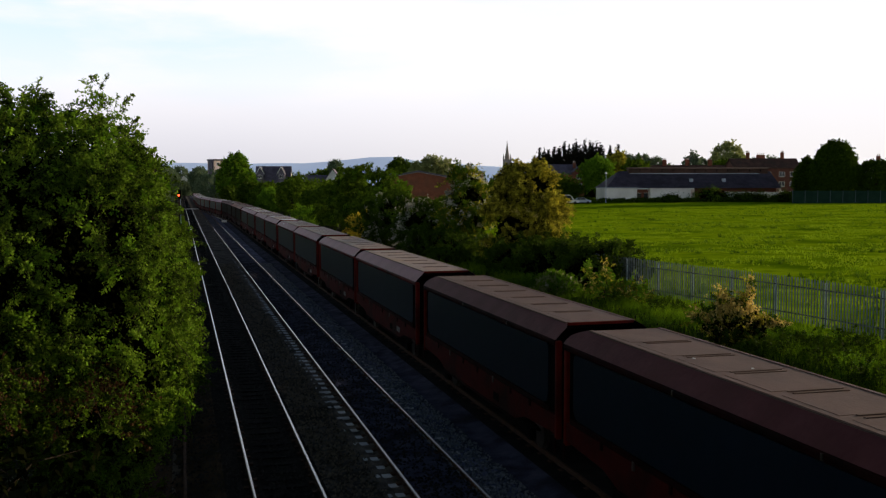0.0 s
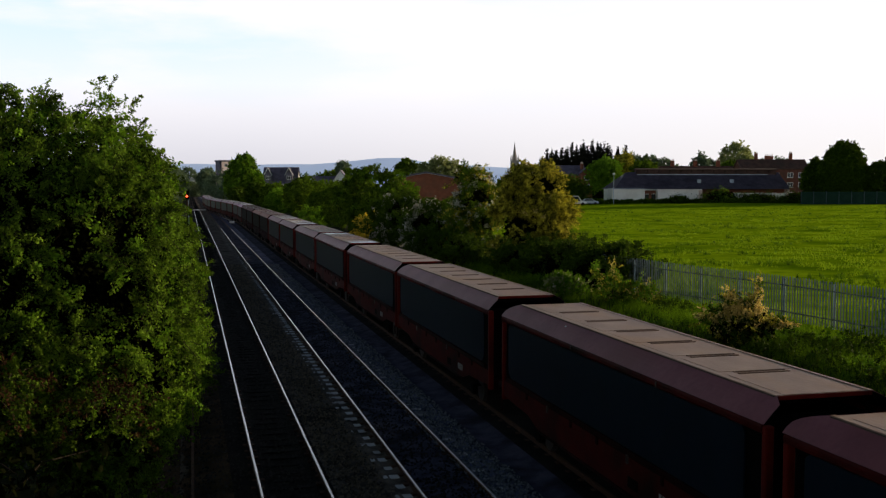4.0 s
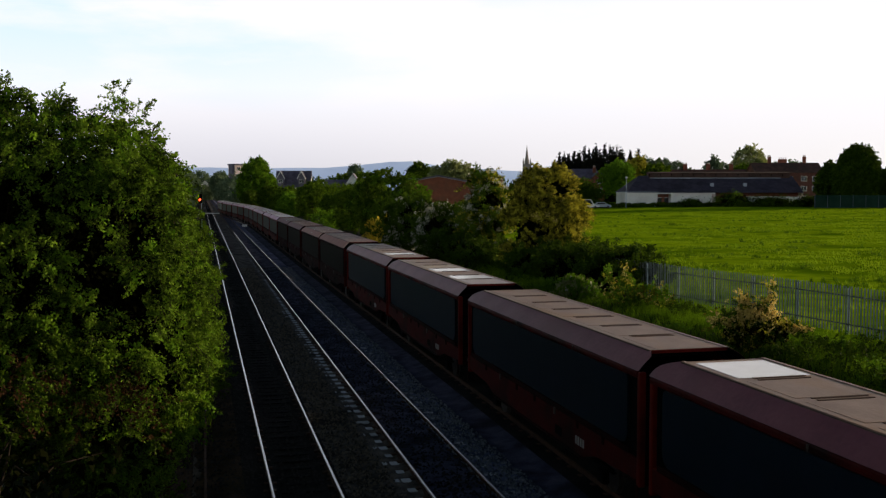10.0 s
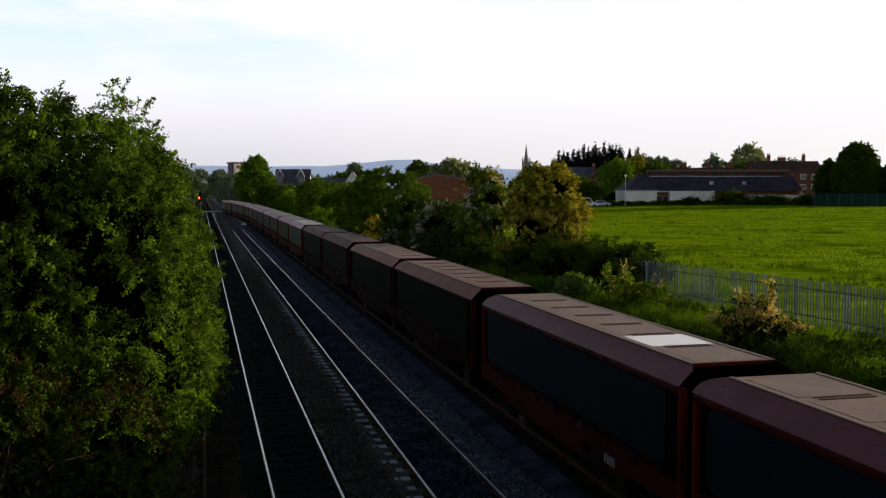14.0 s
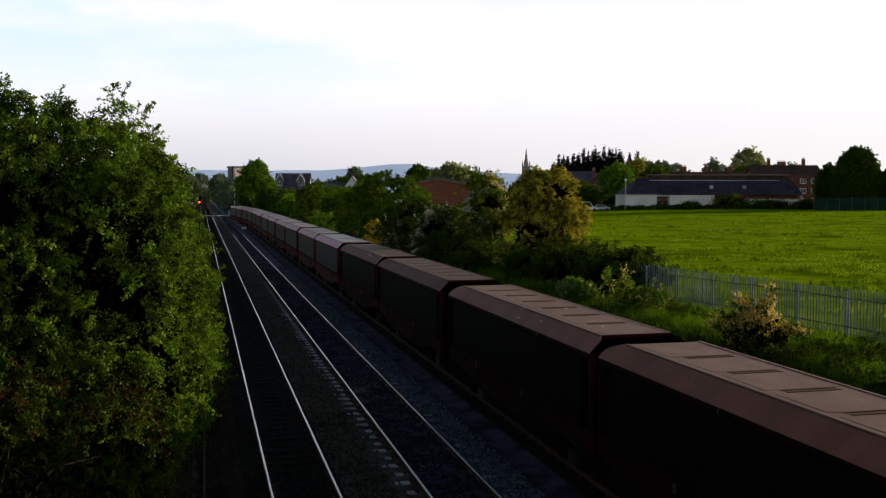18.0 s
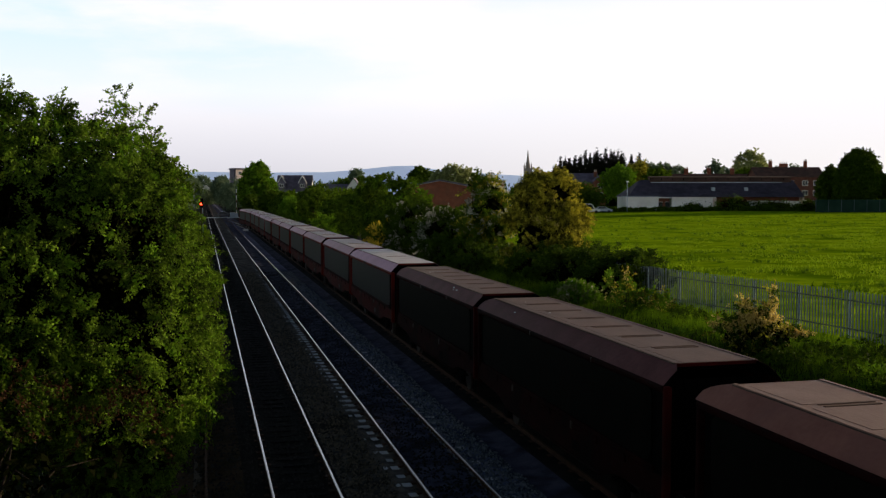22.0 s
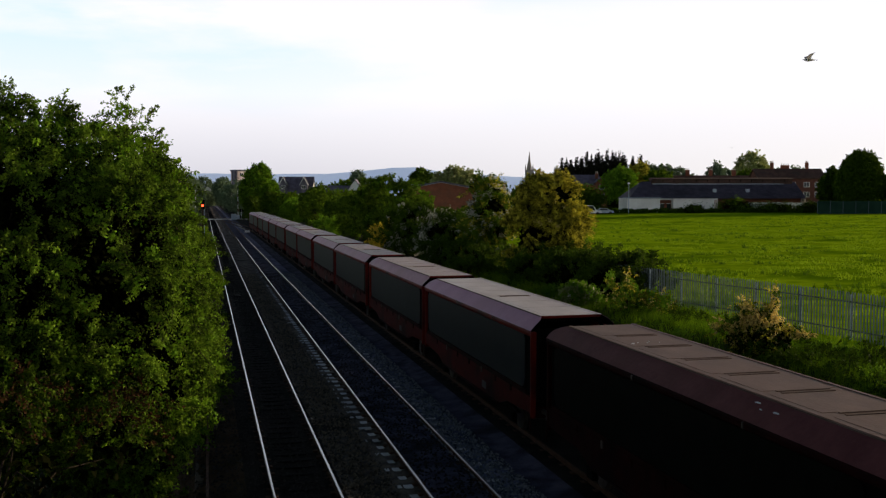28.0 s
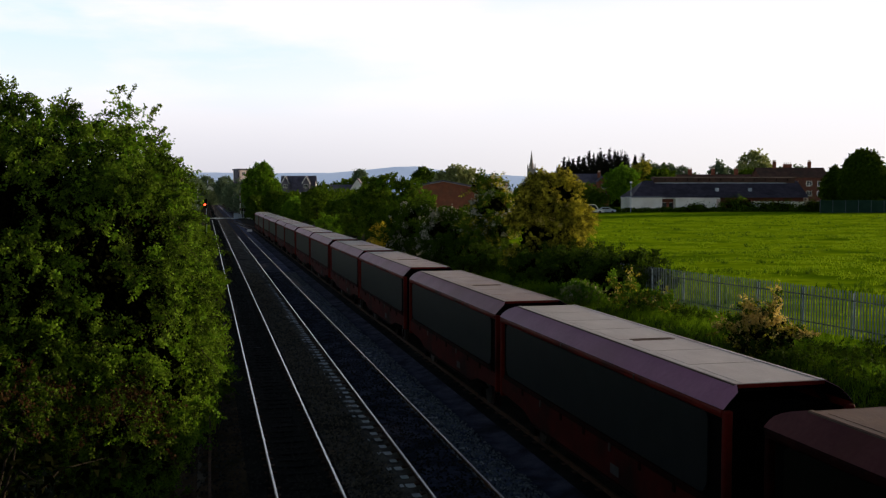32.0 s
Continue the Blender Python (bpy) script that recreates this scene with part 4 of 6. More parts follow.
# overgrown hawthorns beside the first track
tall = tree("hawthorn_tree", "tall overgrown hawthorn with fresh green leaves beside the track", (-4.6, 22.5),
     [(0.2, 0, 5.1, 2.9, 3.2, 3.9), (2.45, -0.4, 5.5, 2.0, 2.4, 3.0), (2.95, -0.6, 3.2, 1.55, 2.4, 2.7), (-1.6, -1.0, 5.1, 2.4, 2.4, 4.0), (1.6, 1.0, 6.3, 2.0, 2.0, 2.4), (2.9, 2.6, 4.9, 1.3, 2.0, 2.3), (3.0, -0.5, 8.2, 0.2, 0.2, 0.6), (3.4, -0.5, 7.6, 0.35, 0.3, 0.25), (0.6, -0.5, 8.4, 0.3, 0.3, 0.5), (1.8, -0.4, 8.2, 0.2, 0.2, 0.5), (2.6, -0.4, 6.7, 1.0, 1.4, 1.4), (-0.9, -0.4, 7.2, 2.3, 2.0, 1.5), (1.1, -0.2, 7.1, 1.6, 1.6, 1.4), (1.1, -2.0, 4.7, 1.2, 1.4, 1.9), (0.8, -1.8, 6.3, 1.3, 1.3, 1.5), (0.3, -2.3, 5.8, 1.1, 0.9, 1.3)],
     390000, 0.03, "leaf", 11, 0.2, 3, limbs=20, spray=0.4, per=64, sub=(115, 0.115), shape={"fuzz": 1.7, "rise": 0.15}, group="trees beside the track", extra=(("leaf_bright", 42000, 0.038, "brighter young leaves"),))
sprays("top_shoot", [(2.7, -0.5, 8.2, 0.1, 0.1, 0.3), (2.95, -0.5, 8.85, 0.14, 0.1, 0.35), (3.35, -0.5, 8.5, 0.25, 0.1, 0.1), (3.5, -0.5, 8.1, 0.2, 0.1, 0.15), (3.8, -0.5, 7.5, 0.3, 0.1, 0.2), (0.65, -0.5, 8.85, 0.16, 0.1, 0.3), (1.7, -0.4, 8.7, 0.16, 0.1, 0.25)], 60, 0.32, 34, 0.03, "leaf", tall, 911, rise=0.9, droop=0.15, fuzz=1.2, twigs=True)
# this lower tree gets the dark leaf colour to stand for shade
tree("hawthorn_tree", "lower hawthorn at the foot of the bank, shade put into its leaf colour", (-3.6, 17.0),
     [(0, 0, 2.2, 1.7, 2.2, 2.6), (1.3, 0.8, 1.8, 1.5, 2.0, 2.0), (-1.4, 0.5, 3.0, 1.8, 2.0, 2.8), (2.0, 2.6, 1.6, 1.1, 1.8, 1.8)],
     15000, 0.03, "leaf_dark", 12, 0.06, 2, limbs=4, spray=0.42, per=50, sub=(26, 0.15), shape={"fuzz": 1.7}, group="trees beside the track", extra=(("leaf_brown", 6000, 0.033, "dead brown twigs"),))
tree("hawthorn_tree", "hawthorn leaning towards the track with bright leaves", (-3.0, 31.0),
     [(0.4, 0, 4.2, 2.3, 3.0, 3.2), (1.7, 0.5, 3.8, 1.6, 2.6, 2.7), (2.1, -1.5, 2.2, 1.2, 2.0, 1.9)],
     100000, 0.034, "leaf_bank", 13, 0.15, 2, limbs=12, spray=0.48, per=60, sub=(56, 0.13), shape={"fuzz": 1.8}, group="trees beside the track", extra=(("leaf_bright", 14000, 0.04, "brighter young leaves"),))
for i, (x, y, h, w) in enumerate(((-3.9, 42, 5.6, 2.4), (-4.6, 54, 5.4, 2.5), (-5.2, 68, 5.6, 2.6), (-5.6, 84, 5.5, 2.6), (-5.8, 103, 6.0, 2.8), (-5.2, 126, 6.2, 3.0), (-6, 152, 7.5, 3.4), (-7, 185, 9, 4.0), (-7, 222, 9, 4.2), (-10, 262, 11, 5))):
    tree("hedgerow_tree", "bushy green hedgerow tree on the railway bank", (x, y),
         [(0, 0, h * 0.55, w, w * 1.6, h * 0.42), (w * 0.5, w * 0.6, h * 0.4, w * 0.7, w * 1.3, h * 0.36), (w * 0.2, -w * 0.7, h * 0.62, w * 0.7, w, h * 0.32)],
         22000 - i * 1200, 0.08 + 0.012 * i, "leaf_far" if i > 6 else "leaf_bright" if i % 2 else "leaf_bank", 20 + i, 0.14, 1, limbs=6, group="trees beside the track", spray=0.9 + 0.06 * i)

for i, (x, y, h) in enumerate(((-1.5, 40, 0.9), (-1.4, 48, 1.0), (-1.5, 57, 1.1), (-1.6, 67, 1.2), (-1.7, 79, 1.3), (-1.8, 92, 1.3), (-1.9, 107, 1.4), (-2.0, 124, 1.5), (-2.0, 141, 1.6))):
    tree("verge_bush", "low bright green bush on the verge beside the first track", (x, y), [(0, 0, h * 0.5, 1.0, 4.5 + i, h * 0.6), (-0.8, 2, h * 0.9, 1.0, 4.0 + i, h * 0.7)],
         5200, 0.07 + 0.01 * i, "leaf_bright", 230 + i, 0.04, 2, limbs=3, group="bushes on the verge", category="bush", spray=0.5 + 0.03 * i, per=30)

# unseen trees added beside and behind the bridge, to block light from the sky
for i, (x, y, h, w) in enumerate(((-6.0, 8, 7, 2.8), (-7.5, -10, 8, 3.2), (-6.5, -20, 8, 3.2), (-6.5, -33, 8, 3.4), (-7, -50, 9, 3.6), (18.5, -12, 7, 3.0), (18.5, -26, 8, 3.2), (18.5, -42, 8, 3.4), (18.5, 8, 4, 2.2))):
    tree("hedgerow_tree", "bushy green hedgerow tree on the railway bank", (x, y),
         [(0, 0, h * 0.55, w, w * 1.7, h * 0.45), (0.4, w * 0.8, h * 0.4, w * 0.8, w * 1.3, h * 0.4), (0, -w * 0.8, h * 0.5, w * 0.8, w, h * 0.4)],
         9000, 0.14, "leaf", 200 + i, 0.15, 1, limbs=5, group="trees beside the track")

# far end of the line, beyond the crossing
for i, (x, y, h, w) in enumerate(((-14, 320, 14, 7), (-9, 380, 15, 6), (-20, 400, 17, 8), (-6, 470, 15, 6), (11.5, 395, 11.5, 6), (17, 425, 12, 7), (14, 350, 9, 5), (17, 400, 11, 6), (12, 500, 11, 7), (24, 470, 12, 8), (-8, 560, 14, 8), (-4.5, 470, 14, 5), (-6, 520, 15, 6), (-10, 660, 20, 10), (0, 720, 21, 9), (13, 690, 20, 9), (16, 600, 14, 8), (2.6, 649, 9.0, 3.4), (-30, 520, 16, 12), (-45, 450, 15, 12), (-17, 600, 19, 8), (-8, 640, 19, 6), (10.5, 640, 17, 5), (20, 560, 15, 8))):
    tree("far_tree", "dark green tree beyond the level crossing", (x, y), [(0, 0, h * 0.55, w * 0.8, w * 0.8, h * 0.45), (w * 0.4, 0, h * 0.4, w * 0.6, w * 0.6, h * 0.35)],
         12000 if y > 560 else 5000, 0.34 if y > 560 else 0.3, "leaf_far", 40 + i, 0.2, 1, limbs=3, group="far trees", spray=2.0, per=20)

# bushes and trees along the right-hand bank
BANK = (
    # x, y, lobes of (dx, dy, z, rx, ry, rz), leaves, size, material, kind, label, extra
    (21.1, 59.0, [(0.1, 0, 2.7, 2.4, 2.2, 2.4), (0.15, 0, 4.8, 1.85, 1.8, 1.95), (-0.6, -1.3, 1.9, 1.2, 0.9, 1.3), (0.5, -0.2, 6.6, 0.2, 0.2, 0.3), (-0.7, 0, 6.4, 0.2, 0.2, 0.3)], 170000, 0.042, "leaf_gold", "may_tree",
     "tall may tree with yellow-green leaves, low sun and gaps put into their colour", (("blossom_cream", 1800, 0.045, "cream may blossom"),)),
    (19.9, 69, [(0.2, 0, 3.0, 1.4, 2.0, 2.8), (0.5, 0.8, 4.9, 0.95, 1.3, 1.7)], 24000, 0.075, "leaf_bank", "hawthorn_bush", "hawthorn bush with scattered white blossom", (("leaf_gold", 8000, 0.065, "pale young leaves"), ("blossom", 4000, 0.065, "creamy may blossom"))),
    (18.3, 75, [(0.1, 0, 1.8, 1.9, 2.6, 1.8), (1.1, -1.6, 2.0, 1.5, 2.0, 1.6)], 24000, 0.075, "leaf_dark", "hawthorn_bush", "hawthorn bush flecked with white blossom", (("blossom", 8000, 0.075, "white may blossom"),)),
    (18.2, 84, [(0, 0, 2.0, 2.2, 3.0, 2.1), (0, 3, 2.2, 2.0, 2.4, 2.0)], 24000, 0.08, "leaf_dark", "hawthorn_bush", "shaded hawthorn bush with a little blossom", (("blossom", 3600, 0.065, "white may blossom"),)),
    (16.9, 93, [(0, 0, 1.1, 1.4, 2.2, 1.2), (0.9, 0.8, 1.5, 1.1, 1.4, 1.2)], 5000, 0.09, "leaf_bank", "gorse_bush", "gorse bush in bright yellow flower", (("blossom_yellow", 5200, 0.075, "yellow gorse flowers"),)),
    (20.3, 108, [(0, 0, 3.6, 3.2, 4.0, 3.2), (-1.8, 2, 3.0, 2.2, 3.0, 2.7), (1.6, -1, 4.4, 2.2, 2.6, 2.0)], 30000, 0.11, "leaf_bank", "hedgerow_tree", "broad dark green tree on the railway bank", (("leaf_bright", 2000, 0.12, "lighter young leaves"),)),
    (23.5, 90, [(0, 0, 2.2, 2.2, 3.0, 2.0)], 9000, 0.11, "leaf_dark", "hedgerow_tree", "dark tree behind the hawthorns", ()),
    (18.5, 122, [(0, 0, 2.8, 2.4, 4.0, 2.8)], 14000, 0.1, "leaf_bank", "hedgerow_tree", "green bush on the railway bank", ()),
    (15.5, 128, [(0, 0, 1.7, 1.7, 2.2, 1.9)], 5000, 0.11, "leaf_bright", "round_bush", "rounded yellow-green bush by the loop line", ()),
    (20.5, 142, [(0, 0, 2.6, 2.8, 4.5, 2.5), (-1.5, 3, 2.6, 2.0, 3.0, 2.2)], 20000, 0.12, "leaf_bank", "hedgerow_tree", "green tree on the railway bank", ()),
    (18.0, 165, [(0, 0, 3.0, 2.6, 4.5, 3.0), (1, 4, 4.2, 2.6, 3.0, 2.6)], 16000, 0.13, "leaf_bank", "hedgerow_tree", "green tree on the railway bank", ()),
    (17.0, 190, [(0, 0, 2.2, 2.8, 5.0, 2.2), (2, 5, 2.4, 2.6, 4.0, 2.2)], 9000, 0.18, "leaf_bright", "hedgerow_tree", "light green tree on the railway bank", ()),
    (15.0, 284, [(0, 0, 9.5, 3.9, 3.9, 5.6), (-2.0, 0, 7.0, 3.2, 3.2, 4.6), (2.6, 0, 7.2, 3.0, 3.2, 4.6), (0.6, 0, 12.0, 2.4, 2.4, 3.2)], 14000, 0.26, "leaf_bright", "sycamore_tree", "tall round-headed tree by the level crossing", (("leaf_bank", 5000, 0.25, ""),)),
    (18.5, 230, [(0, 0, 2.4, 3.4, 5.0, 2.6), (2.0, 6, 2.8, 3.0, 4.0, 2.8)], 9000, 0.2, "leaf_bank", "hedgerow_tree", "green bushes near the level crossing", ()),
    (17.0, 255, [(0, 0, 3.0, 3.0, 4.5, 2.8), (4.0, 4, 2.8, 3.4, 4.0, 2.6)], 8000, 0.22, "leaf_dark", "hedgerow_tree", "dark bushes near the level crossing", ()),
    (26.0, 205, [(0, 0, 2.6, 4.0, 6.0, 2.5), (5, 8, 2.8, 4.0, 5.0, 2.4)], 10000, 0.22, "leaf_bank", "hedgerow_tree", "spreading green hedgerow tree", ()),
    (27.0, 155, [(0, 0, 3.6, 3.0, 5.0, 3.0)], 8000, 0.17, "leaf_bank", "hedgerow_tree", "spreading green hedgerow tree", ()),
    (13.2, 275, [(0, 0, 3.4, 2.2, 5.0, 3.4)], 6000, 0.22, "leaf_dark", "hedgerow_tree", "dark bushes near the level crossing", ()),
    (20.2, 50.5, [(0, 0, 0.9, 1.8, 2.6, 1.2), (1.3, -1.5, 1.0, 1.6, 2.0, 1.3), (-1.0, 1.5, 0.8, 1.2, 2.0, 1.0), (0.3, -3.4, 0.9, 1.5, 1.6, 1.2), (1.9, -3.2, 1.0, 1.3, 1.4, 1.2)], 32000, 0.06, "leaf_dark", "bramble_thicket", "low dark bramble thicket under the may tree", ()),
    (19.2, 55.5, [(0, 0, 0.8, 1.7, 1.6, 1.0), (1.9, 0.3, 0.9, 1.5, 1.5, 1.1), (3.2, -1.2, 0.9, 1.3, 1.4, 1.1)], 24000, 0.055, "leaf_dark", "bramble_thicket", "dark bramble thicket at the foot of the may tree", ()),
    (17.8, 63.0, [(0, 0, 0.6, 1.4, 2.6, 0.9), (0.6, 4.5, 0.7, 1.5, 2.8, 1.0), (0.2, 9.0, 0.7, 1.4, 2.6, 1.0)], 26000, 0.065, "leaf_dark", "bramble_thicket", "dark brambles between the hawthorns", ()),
    (17.0, 43.5, [(0, 0, 0.6, 0.7, 0.8, 0.6), (0.5, -0.4, 0.5, 0.5, 0.6, 0.5)], 4200, 0.06, "leaf_bright", "elder_bush", "small pale green elder bush in the long grass", (("leaf_pale", 1500, 0.06, "paler leaves"), ("blossom", 220, 0.05, "creamy flower heads"),)),
    (18.0, 40.0, [(0, 0, 0.7, 0.5, 0.8, 0.6), (0.9, -0.6, 0.6, 0.4, 0.5, 0.4), (-0.5, 0.6, 1.2, 0.2, 0.2, 0.6), (0.2, 0.2, 1.3, 0.2, 0.2, 0.6), (1.4, -1.0, 0.5, 0.4, 0.4, 0.4)], 3000, 0.05, "leaf_bright", "hawthorn_shrub", "straggly yellow-green shrub in the long grass", (("leaf_gold", 1300, 0.045, ""), ("blossom_cream", 450, 0.035, "pale blossom"))),
    (17.35, 28.50, [(0, 0, 0.55, 0.85, 0.7, 0.55), (0.6, 0, 0.6, 0.55, 0.5, 0.5), (0.72, 0.1, 1.75, 0.07, 0.07, 0.55), (0.45, 0, 1.35, 0.1, 0.1, 0.45), (-0.25, 0.2, 1.5, 0.12, 0.12, 0.45), (-0.12, 0.15, 1.3, 0.12, 0.12, 0.4), (-0.9, 0.2, 1.25, 0.2, 0.1, 0.14), (-1.2, 0.1, 0.95, 0.25, 0.1, 0.12), (0.2, 0.1, 1.15, 0.14, 0.14, 0.3), (1.25, -0.3, 0.75, 0.35, 0.12, 0.12), (1.7, -0.4, 0.7, 0.3, 0.1, 0.1)], 5200, 0.042, "leaf_dark", "may_bush",
     "small may bush covered in cream blossom", (("leaf_gold", 3600, 0.042, ""), ("blossom_cream", 1900, 0.034, "cream may blossom"))),
)
for i, (x, y, lobes, n, size, mat, name, label, extra) in enumerate(BANK):
    t = tree(name, label, (x, y), lobes, n, size, mat, 70 + i, 0.12 if y > 55 else 0.04, 1 if y > 55 else 3, extra, "bushes along the bank", 8, category="tree" if "tree" in name else "bush",
         spray=(0.55 if n > 100000 else 0.8 if y < 90 else 0.6 + y / 400) if y > 46 else 0.32, per=30 if y < 46 else 90 if y < 90 else 50, shape={"rise": 0.7, "droop": 0.1} if y < 46 else {"rise": 0.4, "fuzz": 2.0 if y < 90 else 1.6}, sub=(56, 0.2) if n > 100000 else (44, 0.17) if n > 20000 else (0, 0.3))
    if name == "may_bush":
        sprays("blossom_shoot", [(0.62, 0, 1.4, 0.2, 0.16, 0.35), (0.74, 0, 1.95, 0.09, 0.09, 0.3), (-0.2, 0.1, 1.35, 0.18, 0.15, 0.35), (-0.26, 0.1, 1.75, 0.07, 0.07, 0.22), (0.2, 0, 1.05, 0.6, 0.45, 0.3), (-0.5, 0.1, 0.95, 0.3, 0.2, 0.2),
                                 (-1.1, 0.1, 0.98, 0.22, 0.1, 0.1), (1.05, -0.3, 0.78, 0.35, 0.12, 0.12), (1.6, -0.4, 0.72, 0.3, 0.1, 0.06)], 330, 0.22, 24, 0.032, "blossom_cream", t, 977,
               label="upright shoots thick with cream blossom", rise=0.9, droop=0.1, fuzz=1.0, twigs=True)

# far trees behind the field
FAR = (
    (152, 205, [(0.0, 0, 7.8, 5.0, 4.6, 5.8), (0.5, 0, 10.8, 4.0, 3.8, 4.0), (-2.9, 0, 6.6, 2.8, 3.0, 4.6), (2.8, 0, 7.6, 3.0, 3.2, 4.8)], 60000, 0.2, "leaf_dark", "round_tree", "big dark round-headed tree against the light"),
    (151.0, 214, [(0, 0, 6.2, 1.9, 2.4, 5.0), (-1.6, 0, 5, 1.4, 1.8, 4)], 9000, 0.3, "leaf_dark", "round_tree", "dark tree beside the playing field"),
    (161, 203, [(0, 0, 5.4, 3.4, 4.6, 4.6), (5, -1, 6, 4, 4, 5)], 14000, 0.3, "leaf_dark", "round_tree", "dark tree beside the playing field"),
    (216, 359, [(0, 0, 14, 7, 7, 8), (-4, 0, 10, 5, 5, 7), (4, 0, 11, 6, 6, 7)], 7000, 0.45, "leaf_pale", "poplar_tree", "tall pale green tree with an airy crown"),
    (198, 330, [(0, 0, 8, 7, 6, 6), (7, 0, 7, 6, 6, 5)], 6000, 0.4, "leaf_bank", "far_tree", "green trees behind the houses"),
    (122.3, 276, [(0, 0, 8.2, 4.2, 4, 4.6), (-3.2, 0, 7, 3, 3, 4)], 5000, 0.36, "leaf_bright", "far_tree", "bright green round tree before the spruces"),
    (130, 280, [(0, 0, 8.5, 3.4, 3.4, 6.0)], 4500, 0.34, "leaf_gold", "far_tree", "pale olive tree at the end of the spruces"),
    (134.5, 282, [(0, 0, 6, 3.0, 3.4, 5.2)], 4500, 0.36, "leaf_bright", "far_tree", "light green tree by the school"),
    (128, 262, [(0, 0, 6.4, 4.4, 4.4, 5.4)], 5000, 0.34, "leaf_bank", "far_tree", "green tree by the school"),
    (94, 240, [(0, 0, 3.6, 4.4, 4.0, 4.0), (4, 0, 3, 3, 3, 3)], 6500, 0.28, "leaf_dark", "far_tree", "dark bushes beside the car park"),
    (74, 335, [(0, 0, 8, 5, 5, 6)], 3500, 0.42, "leaf_dark", "far_tree", "dark tree among the roofs"),
    (61, 240, [(0, 0, 8.2, 3.2, 3.4, 3.9), (3.2, 0, 7.5, 2.6, 3.0, 3.6), (-3.2, 0, 7.6, 2.2, 2.6, 3.0)], 7000, 0.3, "leaf_pale", "far_tree", "grey-green trees behind the brick hall"),
    (72, 470, [(0, 0, 11, 4, 4, 6)], 3500, 0.38, "leaf_far", "far_tree", "blue-green tree among the roofs"),
    (205, 420, [(0, 0, 9, 9, 7, 5), (-14, 0, 9, 8, 7, 5), (-26, 0, 9, 6, 6, 6), (14, 0, 9, 8, 7, 5)], 8000, 0.55, "leaf_far", "far_tree", "blue-green belt of distant trees"),
    (190, 399, [(0, 0, 11.5, 4.5, 5, 6.5), (5, 0, 10.5, 4, 5, 6)], 5000, 0.4, "leaf_far", "far_tree", "distant blue-green tree behind the terrace"),
    (197, 396, [(0, 0, 11.5, 4, 5, 6), (6, 0, 11, 4, 5, 5.5), (-3, 0, 12, 1.6, 2, 6)], 6000, 0.4, "leaf_far", "far_tree", "distant blue-green tree behind the terrace"),
    (218, 392, [(0, 0, 11.5, 4, 5, 6), (5, 0, 11, 4, 3, 5), (0.5, 0, 15, 1.2, 1.4, 4.5)], 5000, 0.4, "leaf_far", "far_tree", "distant blue-green tree behind the terrace"),
    (250, 420, [(0, 0, 10, 12, 8, 8), (20, -6, 10, 12, 8, 8)], 6000, 0.6, "leaf_far", "far_tree", "distant trees behind the houses"),
    (47, 340, [(0, 0, 5.5, 7, 5, 4.5), (9, 0, 6, 6, 5, 5)], 5000, 0.4, "leaf_bank", "far_tree", "green trees among the houses"),
    (60, 200, [(0, 0, 3.4, 6, 6, 3.6), (9, 3, 3.2, 5, 5, 3.4)], 8000, 0.26, "leaf_dark", "far_tree", "dark hedge trees beyond the pasture"),
    (35, 250, [(0, 0, 3.2, 5, 6, 3.0), (6, 6, 3.6, 4, 5, 3.2)], 7000, 0.28, "leaf_bank", "far_tree", "green trees by the railway"),
)
for i, (x, y, lobes, n, size, mat, name, label) in enumerate(FAR):
    tree(name, label, (x, y), lobes, int(n * 1.6), size * 0.75, mat, 120 + i, 0.3, 1, (), "trees behind the field", 6, spray=0.9 if name == "round_tree" else 1.9, per=30, shape={"inner": 0.92} if name == "round_tree" else {"rise": 0.5})


def conifers():
    """A row of dark spruces with pointed tops."""
    rng = random.Random(8)
    for i in range(20):
        f = i / 19
        x, y = 116 + 26 * f, 311 - 5 * f + rng.uniform(-2, 2)
        h = 14.4 + 3.4 * math.sin(0.2 + f * 2.4) + rng.uniform(-1.1, 1.1)
        t = thing("spruce_tree", "dark pointed spruce in a dense row", "tree", (x, y, ground_z(x, y)), group="row of spruces")
        part("trunk", tube(bmesh.new(), [(0, 0, 0), (0, 0, h * 0.95)], [0.25, 0.03], 6), "bark", t)
        lob = [(0, 0, h * (0.1 + 0.88 * q / 9), 3.7 * (1 - q / 9.3) ** 0.8, 3.7 * (1 - q / 9.3) ** 0.8, h * 0.085) for q in range(10)]
        leaves("crown", lob, 13000, 0.24, "needle", t, 300 + i, sprig=6, hollow=0.1, droop=0.6, spread=0.9)


conifers()


